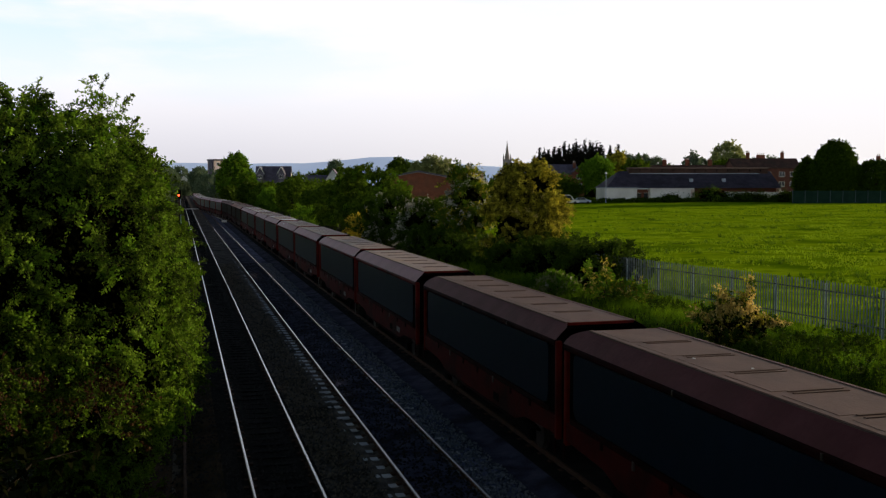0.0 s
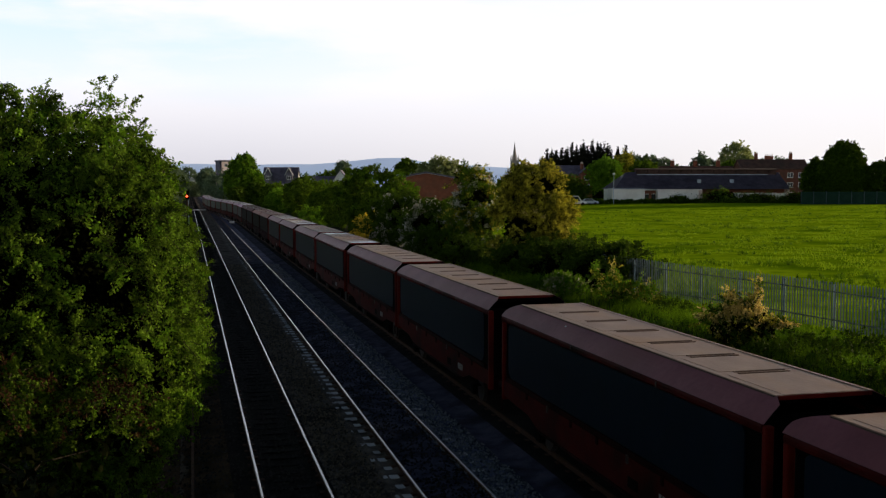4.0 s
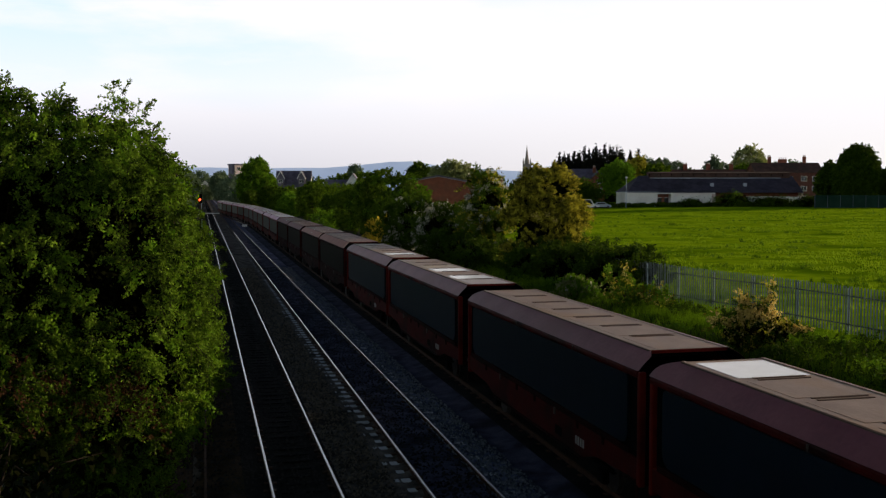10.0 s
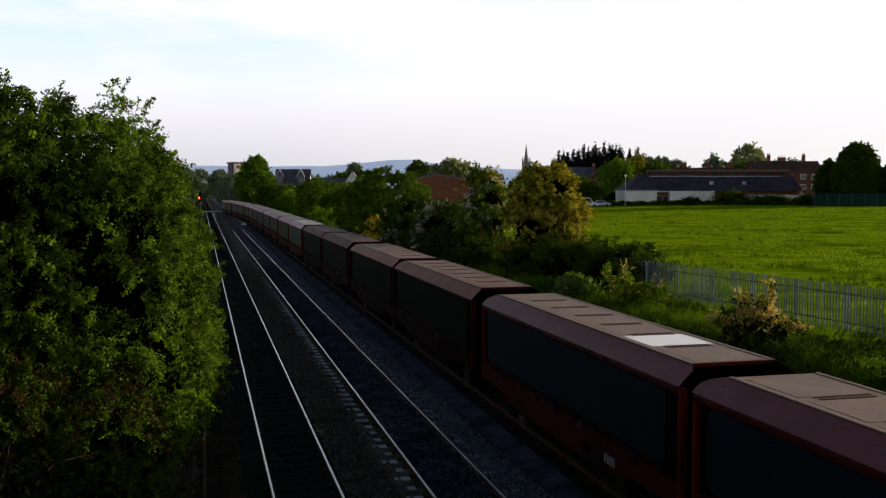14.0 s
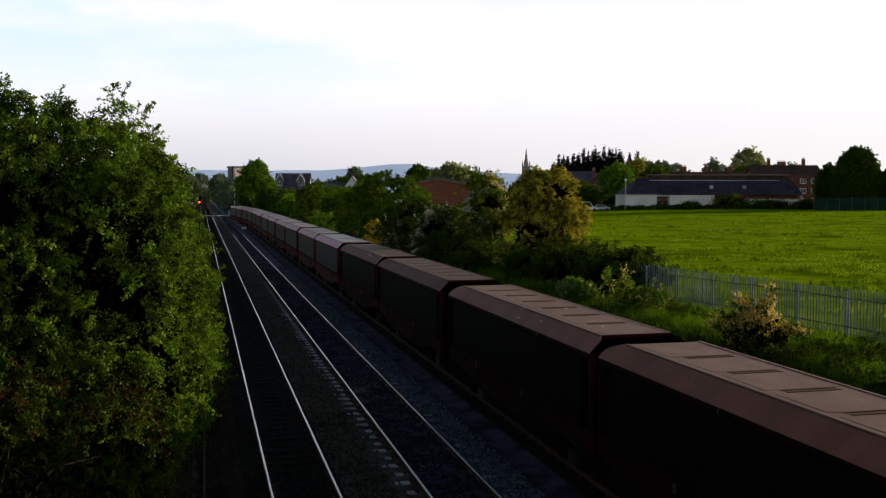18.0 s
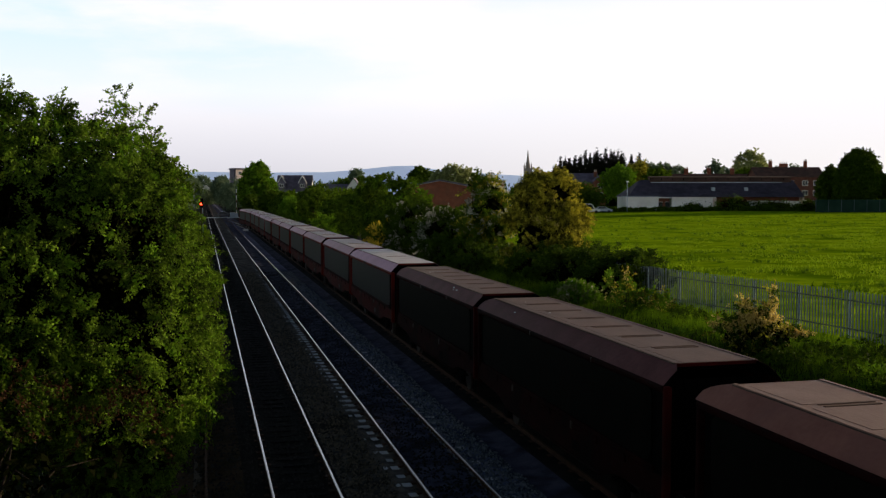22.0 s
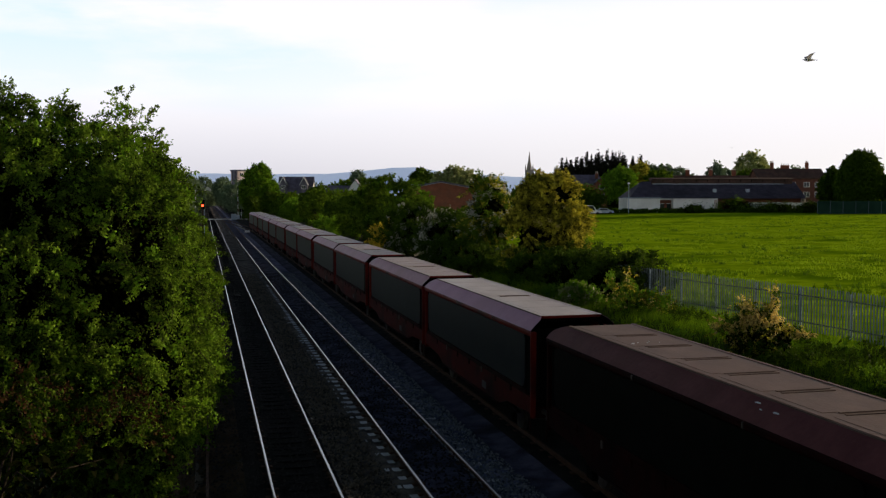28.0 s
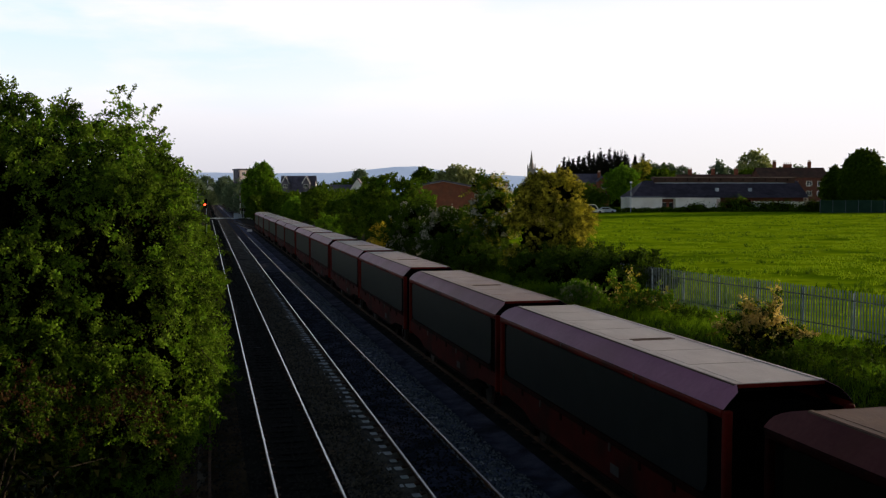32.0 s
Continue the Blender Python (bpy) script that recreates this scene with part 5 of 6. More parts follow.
# ---- palisade fence ----
def build_fence():
    f = thing("palisade_fence", "grey galvanised steel palisade fence along the pasture", "fence")
    pale = bmesh.new()
    rows = [[pale.verts.new((b, a, z)) for a, b in ((-0.034, 0.012), (-0.014, -0.014), (0.014, -0.014), (0.034, 0.012))] for z in (0.0, 1.7)]
    for i in range(3):
        pale.faces.new((rows[0][i], rows[0][i + 1], rows[1][i + 1], rows[1][i]))
    tips = [pale.verts.new((0, o, z)) for o, z in ((-0.026, 1.8), (0, 1.77), (0.026, 1.8))]
    pale.faces.new((rows[1][0], rows[1][1], tips[1], tips[0]))
    pale.faces.new((rows[1][1], rows[1][2], tips[1]))
    pale.faces.new((rows[1][2], rows[1][3], tips[2], tips[1]))
    bmesh.ops.solidify(pale, geom=pale.faces[:], thickness=0.004)
    me = bpy.data.meshes.new("pale")
    pale.to_mesh(me)
    pale.free()
    me.materials.append(M["pale_steel"])
    post = bpy.data.meshes.new("post")
    bm = bmesh.new()
    box(bm, 0.02, 0.075, -0.055, 0.055, -0.2, 1.72, 0.006)
    bm.to_mesh(post)
    bm.free()
    post.materials.append(M["galv"])
    bay = 2.75
    rng = random.Random(3)

    def foot(y):
        x = 23.6 - (y - 31) * 0.12
        return x, ground_z(x, y)
    y = 23.75
    for b in range(12):
        x, z = foot(y)
        p = part("post", post, "", f)
        p.location = (x, y, z)
        x2, z2 = foot(y + bay)
        for h in (0.35, 1.42):
            bm = bmesh.new()
            q = [bm.verts.new(v) for v in ((x + 0.01, y, z + h), (x2 + 0.01, y + bay, z2 + h), (x2 + 0.01, y + bay, z2 + h + 0.05), (x + 0.01, y, z + h + 0.05))]
            bm.faces.new(q)
            bmesh.ops.solidify(bm, geom=bm.faces[:], thickness=0.012)
            part("fence_rail", bm, "rail_steel", f)
        for i in range(18):
            yy = y + bay * (i + 0.5) / 18
            x, z = foot(yy)
            s = part("pale", me, "", f)
            s.location, s.rotation_euler = (x - 0.01, yy, z + 0.03 + rng.uniform(-0.012, 0.012)), (rng.uniform(-0.012, 0.012), rng.uniform(-0.01, 0.01), 0)
        y += bay


build_fence()


# ---- grass ----
def build_grass():
    rng = np.random.default_rng(21)
    n = 60000
    y = 20 + 50 * rng.random(n) ** 1.2
    x = 13.6 + 8.9 * rng.random(n)
    blades("bank_grass", [(a, b, ground_z(a, b)) for a, b in zip(x, y)], 0.34, 0.022, "rank", 22, "long rank grass on the railway bank")
    n = 190000
    y = 20 + 180 * rng.random(n) ** 1.15
    x = 22.8 + (0.9 * y) * rng.random(n)
    tufts = [(a, b, ground_z(a, b)) for a, b in zip(x, y) if noise.noise((a * 0.2, b * 0.2, 4)) + 0.6 * noise.noise((a * 0.7, b * 0.7, 7)) > 0.0]
    blades("pasture_grass", tufts, 0.15, 0.05, "blade", 23, "short uneven pasture grass")
    n = 3200
    y = 28 + 150 * rng.random(n) ** 1.5
    x = 23 + y * 0.8 * rng.random(n)
    keep = [(a, b, ground_z(a, b)) for a, b in zip(x, y) if noise.noise((a * 0.12, b * 0.12, 9)) > 0.1]
    blades("pasture_tussocks", keep, 0.24, 0.06, "rank_dark", 24, "darker tussocks in the pasture", per=16)
    n = 46000
    y = 30 + 190 * rng.random(n) ** 1.15
    x = -2.8 + (2.9 + 0.5 * np.minimum(1, (y - 30) / 60)) * rng.random(n)
    blades("verge_grass", [(a, b, max(ground_z(a, b), -0.34 if a > -0.4 else -0.62)) for a, b in zip(x, y)], 0.42, 0.04, "blade", 25, "grass verge beside the first track")


build_grass()


def weeds():
    """Tufts of weed that grow out of the ballast beside the first rail."""
    for i, (x, y, h) in enumerate(((0.75, 72, 0.7), (0.95, 79, 0.9), (0.6, 88, 0.6), (1.0, 57, 0.4))):
        t = thing("weed", "green weed growing out of the ballast", "weed", (x, y, -0.25), group="weeds in the ballast")
        part("stem", tube(bmesh.new(), [(0, 0, 0), (0.03, 0.02, h * 0.9)], [0.02, 0.006], 6), "leaf", t)
        leaves("foliage", [(0, 0, h * 0.5, h * 0.45, h * 0.45, h * 0.55)], 420, 0.05, "leaf", t, 400 + i, sprig=5)


weeds()


def bank_plants():
    """Nettles, docks and brambles in the long grass of the bank, and dead stalks."""
    rng = random.Random(31)
    # the last eighteen, always dark, are added to darken the near bank
    for i in range(64):
        near = i >= 46
        y = rng.uniform(20.5, 27.5) if near else 22.5 + 40 * rng.random() ** 1.2
        x = rng.uniform(16.6, 21.5) if near else rng.uniform(14.2, 22.2 - (y - 31) * 0.05)
        h = rng.uniform(0.35, 0.8)
        r = rng.uniform(0.3, 0.85)
        dark = near or rng.random() < 0.7
        t = thing("nettle_patch" if dark else "dock_plant", "dark patch of nettles in the long grass" if dark else "bright green dock leaves in the long grass", "weed", (x, y, ground_z(x, y) - 0.03), group="weeds on the bank")
        part("stem", tube(bmesh.new(), [(0, 0, 0), (0.02, 0.03, h * 0.8)], [0.012, 0.005], 5), "bark", t)
        sprays("foliage", [(0, 0, h * 0.35, r, r * 1.3, h * 0.6), (r * 0.5, -r * 0.4, h * 0.3, r * 0.7, r, h * 0.5)], 34, 0.3, 26, 0.035, "leaf_dark" if dark else "leaf_bright", t, 500 + i, rise=0.8, droop=0.2, floor=0.02, inner=0.7, keep=0.3)


bank_plants()


# ---- footbridge under the camera ----
def build_bridge():
    b = thing("footbridge", "plain brick and concrete bridge over the tracks", "bridge")
    part("deck", boxed(-14, 26, -5.2, 0.3, 4.75, 5.25), "concrete", b)
    for y0, y1 in ((0.05, 0.3), (-5.2, -4.95)):
        part("parapet", boxed(-14, 26, y0, y1, 5.25, 6.45, bevel=0.03), "brick", b)
    for x0, x1 in ((-14, -2.6), (14.6, 26)):
        part("abutment", boxed(x0, x1, -5.0, 0.1, -0.7, 4.75), "brick", b)


build_bridge()


# ---- lineside things ----
def lineside():
    r = thing("spare_rail", "rusty spare rail lying along the lineside", "rail", (0.02, 0, -0.3))
    bm = bmesh.new()
    rows = [[bm.verts.new((px + 0.03 * math.sin(y * 0.21), y, pz + 0.155)) for px, pz in RAIL] for y in (10, 14, 18, 22, 26, 30, 33)]
    for a, c in zip(rows, rows[1:]):
        for i in range(len(RAIL)):
            bm.faces.new((a[i], a[(i + 1) % len(RAIL)], c[(i + 1) % len(RAIL)], c[i]))
    part("bar", bm, "rust", r)
    t = thing("cable_trough", "grey-brown concrete cable trough along the lineside", "cable trough", (-0.2, 0, -0.44))
    for i in range(40):
        y = 9 + i * 1.0
        part("trough_lid", boxed(-0.11, 0.11, y + 0.005, y + 0.985, 0.1, 0.15, bevel=0.008), "trough", t)
    part("trough_body", boxed(-0.13, 0.13, 9, 49, -0.1, 0.1), "trough", t)
    # red signal
    s = thing("colour_light_signal", "tall signal post showing a red light", "signal", (-0.2, 150, -0.5))
    part("post", tube(bmesh.new(), [(0, 0, 0), (0, 0, 5.4)], [0.09, 0.08], 10), "bark", s)
    part("backboard", boxed(-0.33, 0.33, -0.05, 0.05, 5.2, 6.6, bevel=0.05), "black", s, "black signal head")
    lamp = part("red_lens", tube(bmesh.new(), [(0, -0.06, 5.75), (0, -0.09, 5.75)], [0.15, 0.15], 20), "lamp_red", s, "glowing red lens")
    part("hood", tube(bmesh.new(), [(0, -0.05, 6.1), (0, -0.4, 6.08)], [0.08, 0.07], 12), "black", lamp)
    part("ladder", boxed(0.2, 0.26, 0.1, 0.14, 0, 5.2), "galv", s)
    # pole in the left-hand trees
    p = thing("telegraph_pole", "grey wooden telegraph pole among the trees", "pole", (-4.3, 186, -0.1))
    part("pole", tube(bmesh.new(), [(0, 0, 0), (0, 0, 10.6)], [0.17, 0.12], 10), "bark", p)
    part("crossarm", boxed(-0.9, 0.9, -0.06, 0.06, 9.7, 9.85), "bark", p)
    for o in (-0.7, -0.3, 0.3, 0.7):
        part("insulator", tube(bmesh.new(), [(o, 0, 9.85), (o, 0, 10.02)], [0.05, 0.03], 8), "paint", p)
    m = thing("marker_board", "small white marker board between the tracks", "sign", (7.75, 186, -0.25))
    part("board", boxed(-0.45, 0.45, -0.03, 0.03, 0.1, 0.5, bevel=0.01), "paint", m)
    part("stake", boxed(-0.04, 0.04, 0.03, 0.08, 0, 0.45), "galv", m)


lineside()


# ---- level crossing ----
def crossing():
    bm = bmesh.new()
    box(bm, -70, 90, 286.2, 293.4, -0.5, -0.012)
    tagged(part("road", bm, "asphalt"), "narrow asphalt road over the level crossing", "road", "", "structure")
    bm = bmesh.new()
    box(bm, -1.5, 13, 285.7, 286.15, -0.4, 0.01)
    tagged(part("crossing_edge", bm, "paint"), "pale edge strip of the level crossing", "trim", "", "structure")
    posts = {}
    for name, x, d in (("east", 9.4, 1), ("west", -2.3, -1)):
        g = thing("crossing_barrier", "red and white level crossing barrier with its machine", "barrier", (x, 285.4, -0.1), group="crossing barriers")
        part("machine", boxed(-0.4, 0.4, -0.35, 0.35, 0, 1.2, bevel=0.05), "galv", g)
        arm = part("barrier_arm", boxed(-0.09, 0.09, 0.0, 7.3, -0.08, 0.08, bevel=0.02), "paint", g, "long white barrier arm")
        for i in range(3):
            part("red_band", boxed(-0.096, 0.096, 1.2 + i * 2.1, 1.9 + i * 2.1, -0.086, 0.086), "red", arm)
        posts[name] = arm
        l = thing("crossing_light", "pair of warning lamps on a post", "traffic light", (x + d * 0.9, 284.8, -0.1), group="crossing lights")
        part("post", tube(bmesh.new(), [(0, 0, 0), (0, 0, 2.6)], [0.07, 0.06], 8), "galv", l)
        part("head", boxed(-0.55, 0.55, -0.05, 0.05, 2.1, 2.9, bevel=0.06), "black", l)
        for o in (-0.27, 0.27):
            part("lamp", tube(bmesh.new(), [(o, -0.06, 2.45), (o, -0.1, 2.45)], [0.13, 0.13], 12), "glass", l)
    c = thing("relay_cabinet", "grey lineside cabinet by the crossing", "cabinet", (8.2, 283.5, -0.3), group="")
    part("body", boxed(-0.7, 0.7, -0.4, 0.4, 0, 1.7, bevel=0.03), "galv", c)
    part("cap", boxed(-0.76, 0.76, -0.46, 0.46, 1.7, 1.78, bevel=0.02), "concrete", c)
    return posts


BARRIER = crossing()


def build_car(label, paint, length=4.6, tall=1.5):
    """A car pointing along +x, standing at z = 0."""
    c = thing("car", label, "car", group="cars on the crossing")
    prof = [(-length / 2, 0.3), (-length / 2, 0.85), (-length * 0.42, 0.95), (-length * 0.3, tall), (length * 0.1, tall), (length * 0.25, 0.98), (length * 0.46, 0.85), (length / 2, 0.6), (length / 2, 0.3)]
    bm = prism(bmesh.new(), prof, -0.85, 0.85)
    bmesh.ops.bevel(bm, geom=bm.edges[:], offset=0.06, segments=2, affect="EDGES")
    body = part("body", bm, paint, c)
    for sy in (-0.853, 0.853):
        part("side_window", prism(bmesh.new(), [(-length * 0.33, 0.98), (-length * 0.28, tall - 0.12), (length * 0.08, tall - 0.12), (length * 0.2, 1.0)], sy - 0.006, sy + 0.006), "glass", body)
    for x in (-length * 0.3, length * 0.3):
        for sy in (-0.78, 0.78):
            w = part("wheel", tube(bmesh.new(), [(x, sy - 0.1, 0.31), (x, sy + 0.1, 0.31)], [0.31, 0.31], 16), "black", c)
            part("rim", tube(bmesh.new(), [(x, sy - 0.105, 0.31), (x, sy + 0.105, 0.31)], [0.19, 0.19], 12), "steel", w)
    for sy in (-0.6, 0.6):
        part("headlight", boxed(length / 2 - 0.06, length / 2 + 0.012, sy - 0.15, sy + 0.15, 0.62, 0.76, bevel=0.02), "paint", c)
        part("tail_light", boxed(-length / 2 - 0.012, -length / 2 + 0.05, sy - 0.13, sy + 0.13, 0.66, 0.86, bevel=0.02), "red", c)
    return c


CARS = (build_car("white estate car driving over the level crossing", "paint", 5.0, 1.6),
        build_car("dark blue hatchback driving over the level crossing", "car_dark", 4.3, 1.5),
        build_car("silver saloon car driving over the level crossing", "sheet", 4.6, 1.48))


# ---- buildings ----
def window(parent, x, z, w, h, y=-0.03, bars=1, mat="paint"):
    """A window in a wall that faces -y: frame, bars and panes, set into the wall."""
    bm = bmesh.new()
    for x0, x1, z0, z1 in ((x, x + 0.09, z, z + h), (x + w - 0.09, x + w, z, z + h), (x + 0.09, x + w - 0.09, z, z + 0.09), (x + 0.09, x + w - 0.09, z + h - 0.09, z + h)):
        box(bm, x0, x1, y - 0.04, y + 0.06, z0, z1)
    for i in range(bars):
        xx = x + w * (i + 1) / (bars + 1)
        box(bm, xx - 0.04, xx + 0.04, y - 0.03, y + 0.05, z + 0.09, z + h - 0.09)
    f = part("window", bm, mat, parent, "white-framed window")
    part("pane", boxed(x + 0.09, x + w - 0.09, y - 0.005, y + 0.015, z + 0.09, z + h - 0.09), "glass", f)
    part("sill", boxed(x - 0.06, x + w + 0.06, y - 0.12, y + 0.02, z - 0.1, z), "concrete", f)


def chimney(parent, x, y, z0, z1, pots=3, w=0.9):
    c = part("chimney", boxed(x - w / 2, x + w / 2, y - 0.3, y + 0.3, z0, z1, bevel=0.02), "brick", parent, "red brick chimney stack")
    for i in range(pots):
        xx = x - w / 2 + w * (i + 0.5) / pots
        part("chimney_pot", tube(bmesh.new(), [(xx, y, z1), (xx, y, z1 + 0.55)], [0.13, 0.1], 8), "brick_pale", c)


def gable_roof(parent, x0, x1, y0, y1, eave, ridge, mat, over=0.35, along="x", hip=0.0):
    """Two roof slopes with thickness; the ridge runs along x or y."""
    bm = bmesh.new()
    if along == "x":
        ym = (y0 + y1) / 2
        pts = [(x0 - over, y0 - over, eave - 0.12), (x1 + over, y0 - over, eave - 0.12), (x1 + over - hip, ym, ridge), (x0 - over + hip, ym, ridge), (x1 + over, y1 + over, eave - 0.12), (x0 - over, y1 + over, eave - 0.12)]
    else:
        xm = (x0 + x1) / 2
        pts = [(x0 - over, y1 + over, eave - 0.12), (x0 - over, y0 - over, eave - 0.12), (xm, y0 - over + hip, ridge), (xm, y1 + over - hip, ridge), (x1 + over, y0 - over, eave - 0.12), (x1 + over, y1 + over, eave - 0.12)]
    v = [bm.verts.new(p) for p in pts]
    bm.faces.new((v[0], v[1], v[2], v[3]))
    bm.faces.new((v[3], v[2], v[4], v[5]))
    if hip:
        bm.faces.new((v[1], v[4], v[2])), bm.faces.new((v[5], v[0], v[3]))
    bmesh.ops.recalc_face_normals(bm, faces=bm.faces)
    bmesh.ops.solidify(bm, geom=bm.faces[:], thickness=0.16)
    return part("roof", bm, mat, parent)


def gable_walls(parent, x0, x1, y0, y1, eave, ridge, mat, along="x", name="wall"):
    bm = bmesh.new()
    if along == "x":
        prism(bm, [(y0, 0), (y1, 0), (y1, eave), ((y0 + y1) / 2, ridge - 0.15), (y0, eave)], x0, x1)
        for v in bm.verts:
            v.co = Vector((v.co.y, v.co.x, v.co.z))
    else:
        prism(bm, [(x0, 0), (x1, 0), (x1, eave), ((x0 + x1) / 2, ridge - 0.15), (x0, eave)], y0, y1)
    return part(name, bm, mat, parent)


def school():
    s = thing("school_building", "long single-storey building with a dark slate roof and cream walls", "school", (102.6, 232.4, 2.35), -13.4)
    L = 47.4
    part("wall", boxed(2.0, 10.3, 0, 12, 0, 3.6), "plaster", s, "cream plastered wall")
    part("wall", boxed(13.7, 25, 0, 12, 0, 3.6), "plaster", s, "cream plastered wall")
    part("wall", boxed(25, L - 0.5, 2.2, 12, 0, 3.6), "brick", s, "shaded brick wall")
    part("porch_back", boxed(10.3, 13.7, 2.5, 12, 0, 3.6), "brick", s, "shaded entrance recess")
    part("fascia", boxed(10.3, 13.7, 0.05, 0.25, 3.2, 3.55), "paint", s)
    for x in (10.9, 12.6):
        d = part("door", boxed(x, x + 1.0, 2.42, 2.5, 0, 2.2), "glass", s, "dark glazed door")
        part("door_frame", boxed(x - 0.06, x + 1.06, 2.38, 2.44, 2.2, 2.3), "paint", d)
    # paler brick than the walls paints low sun on this pier
    part("corner_pier", boxed(24.1, 25.0, -0.2, 0.0, 0, 3.2), "brick_pale", s, "corner pier, sunlight put into its pale brick")
    for x in (33.5, 36.5, 39.5, 42.5):
        window(s, x, 1.2, 2.3, 1.4, 2.17, 2)
    part("low_wall", boxed(33, L - 1.2, -1.2, -0.95, 0, 2.5), "plaster", s, "cream screen wall")
    # main roof with a hipped left end, and a raised clerestory along its ridge
    bm = bmesh.new()
    pts = [(2.4, -0.5, 3.55), (L, -0.5, 3.55), (L, 8.25, 7.93), (7.2, 8.25, 7.93), (L, 17, 3.55), (2.4, 17, 3.55)]
    v = [bm.verts.new(p) for p in pts]
    for f in ((0, 1, 2, 3), (3, 2, 4, 5), (5, 0, 3)):
        bm.faces.new([v[i] for i in f])
    bmesh.ops.solidify(bm, geom=bm.faces[:], thickness=0.2)
    part("roof", bm, "slate", s, "dark blue-grey slate roof")
    bm = boxed(1.7, 10.6, -0.3, 5, 3.6, 3.8, bevel=0.04)
    part("flat_roof", bm, "sheet", s)
    part("clerestory", boxed(9.6, L - 1, 7.0, 9.5, 7.2, 8.65), "tile", s, "dark glazed band along the ridge")
    for i in range(13):
        part("mullion", boxed(9.6 + i * 2.9, 9.72 + i * 2.9, 6.94, 7.0, 7.7, 8.65), "black", s)
    gable_roof(s, 9.6, L - 1, 6.8, 9.7, 8.75, 8.95, "tile", 0.2)
    part("flashing", boxed(9.8, 44, 6.6, 6.8, 7.2, 7.4), "sheet", s, "pale flashing strip")
    for x in (24.5, 33.0):
        v = part("roof_vent", boxed(x, x + 0.9, 2.6, 3.4, 4.8, 6.0, bevel=0.05), "sheet", s, "pale roof vent")
    # gable in pale brick, as painted sun on the end wall
    g = gable_walls(s, L - 0.4, L, 0, 16.5, 3.3, 7.9, "brick_pale")
    tagged(g, "gable end, sunlight put into its pale brick")


def flats():
    f = thing("brick_flats", "three-storey red brick flats with a brown tiled roof and chimneys", "flats", (164.2, 269.1, 2.0), -13.4)
    gable_walls(f, 0, 20.5, 0, 9, 9.9, 12.9, "brick_dark")
    gable_roof(f, 0, 20.5, 0, 9, 9.9, 12.9, "tile")
    for z in (1.2, 4.2, 7.2):
        for x in (1.5, 5.5, 9.6, 13.9, 17.3):
            window(f, x, z, 1.8, 1.5)
    for x in (5.6, 16.4):
        chimney(f, x, 4.5, 12.4, 14.7, 3, 1.0)
    chimney(f, 10.0, 5.5, 12.2, 14.0, 4, 2.6)


def terrace():
    for i in range(5):
        t = thing("terraced_house", "terraced brick house with a brown tiled roof and chimney", "house", (144.7 + i * 7.6, 305.0 - i * 1.82, 3.6), -13.4, group="terrace behind the school")
        gable_walls(t, 0, 7.8, 0, 8, 6.4, 9.8, "brick_dark")
        gable_roof(t, 0, 7.8, 0, 8, 6.4, 9.8, "tile", 0.15)
        chimney(t, 6.6, 4.0, 9.3, 11.6, 3, 1.3)
        for x in (1.0, 4.6):
            window(t, x, 4.0, 1.7, 1.4)


def house(label, at, turn, w, d, eave, ridge, wall, roof, along="x", chim=1, name="house", group="houses of the town"):
    h = thing(name, label, "house", at, turn, group=group)
    gable_walls(h, 0, w, 0, d, eave, ridge, wall, along)
    gable_roof(h, 0, w, 0, d, eave, ridge, roof, 0.3, along)
    for x in [w * 0.15, w * 0.6] if w > 6 else [w * 0.3]:
        window(h, x, eave - 2.2, 1.6, 1.4)
        window(h, x, eave - 4.9, 1.6, 1.4)
    for c in range(chim):
        chimney(h, w * (0.25 + 0.5 * c), d / 2, ridge - 0.5, ridge + 1.2, 2)
    return h


school()
flats()
terrace()
house("brick house with a slate roof behind the bushes", (103.5, 283, 2.0), -13.4, 14, 9, 8.0, 11.0, "brick", "slate", "x", 0)
house("red brick gable end with a white corner", (114.6, 277, 2.0), -13.4, 3.4, 8, 8.6, 10.2, "brick", "slate", "y", 1)
house("long dark-roofed house with pale walls", (28, 386, 0.5), -13.4, 13.2, 9, 7.0, 13.4, "paint", "slate", "x", 0)
for x, y in ((28.6, 385.2), (36.4, 383.4)):
    d = thing("gabled_dormer", "dark gabled dormer with white verge boards", "dormer", (x, y, 0.5), -13.4, group="houses of the town")
    part("front", prism(bmesh.new(), [(0, 0), (2.6, 0), (2.6, 10.6), (1.3, 12.9), (0, 10.6)], 0, 4.0), "slate", d)
    for s in (-1, 1):
        part("verge_board", prism(bmesh.new(), [(1.3, 13.25), (1.3 + s * 1.65, 10.35), (1.3 + s * 1.65, 10.0), (1.3, 12.85)], -0.25, -0.05), "paint", d, "white verge board")
        part("roof_slope", prism(bmesh.new(), [(1.3, 13.2), (1.3 + s * 1.65, 10.3), (1.3 + s * 1.65, 10.15), (1.3, 13.05)], -0.05, 4.0), "slate", d)
    window(d, 0.5, 8.6, 1.6, 1.3)
house("white gabled house among trees", (43, 300, 0.8), -13.4, 4.2, 8, 7.6, 10.8, "paint", "slate", "y", 0, "gabled_house")
house("dark-roofed house among trees", (37, 304, 0.8), -13.4, 7.0, 7, 6.2, 8.9, "plaster", "slate", "x", 0)
house("distant house with a pale roof", (60, 290, 1.0), -13.4, 13, 8, 7.0, 9.0, "plaster", "sheet", "x", 0)
house("small pale house at the far end of the line", (0.2, 657, -0.4), 0, 4.4, 5, 11.0, 12.8, "plaster", "slate", "y", 0)
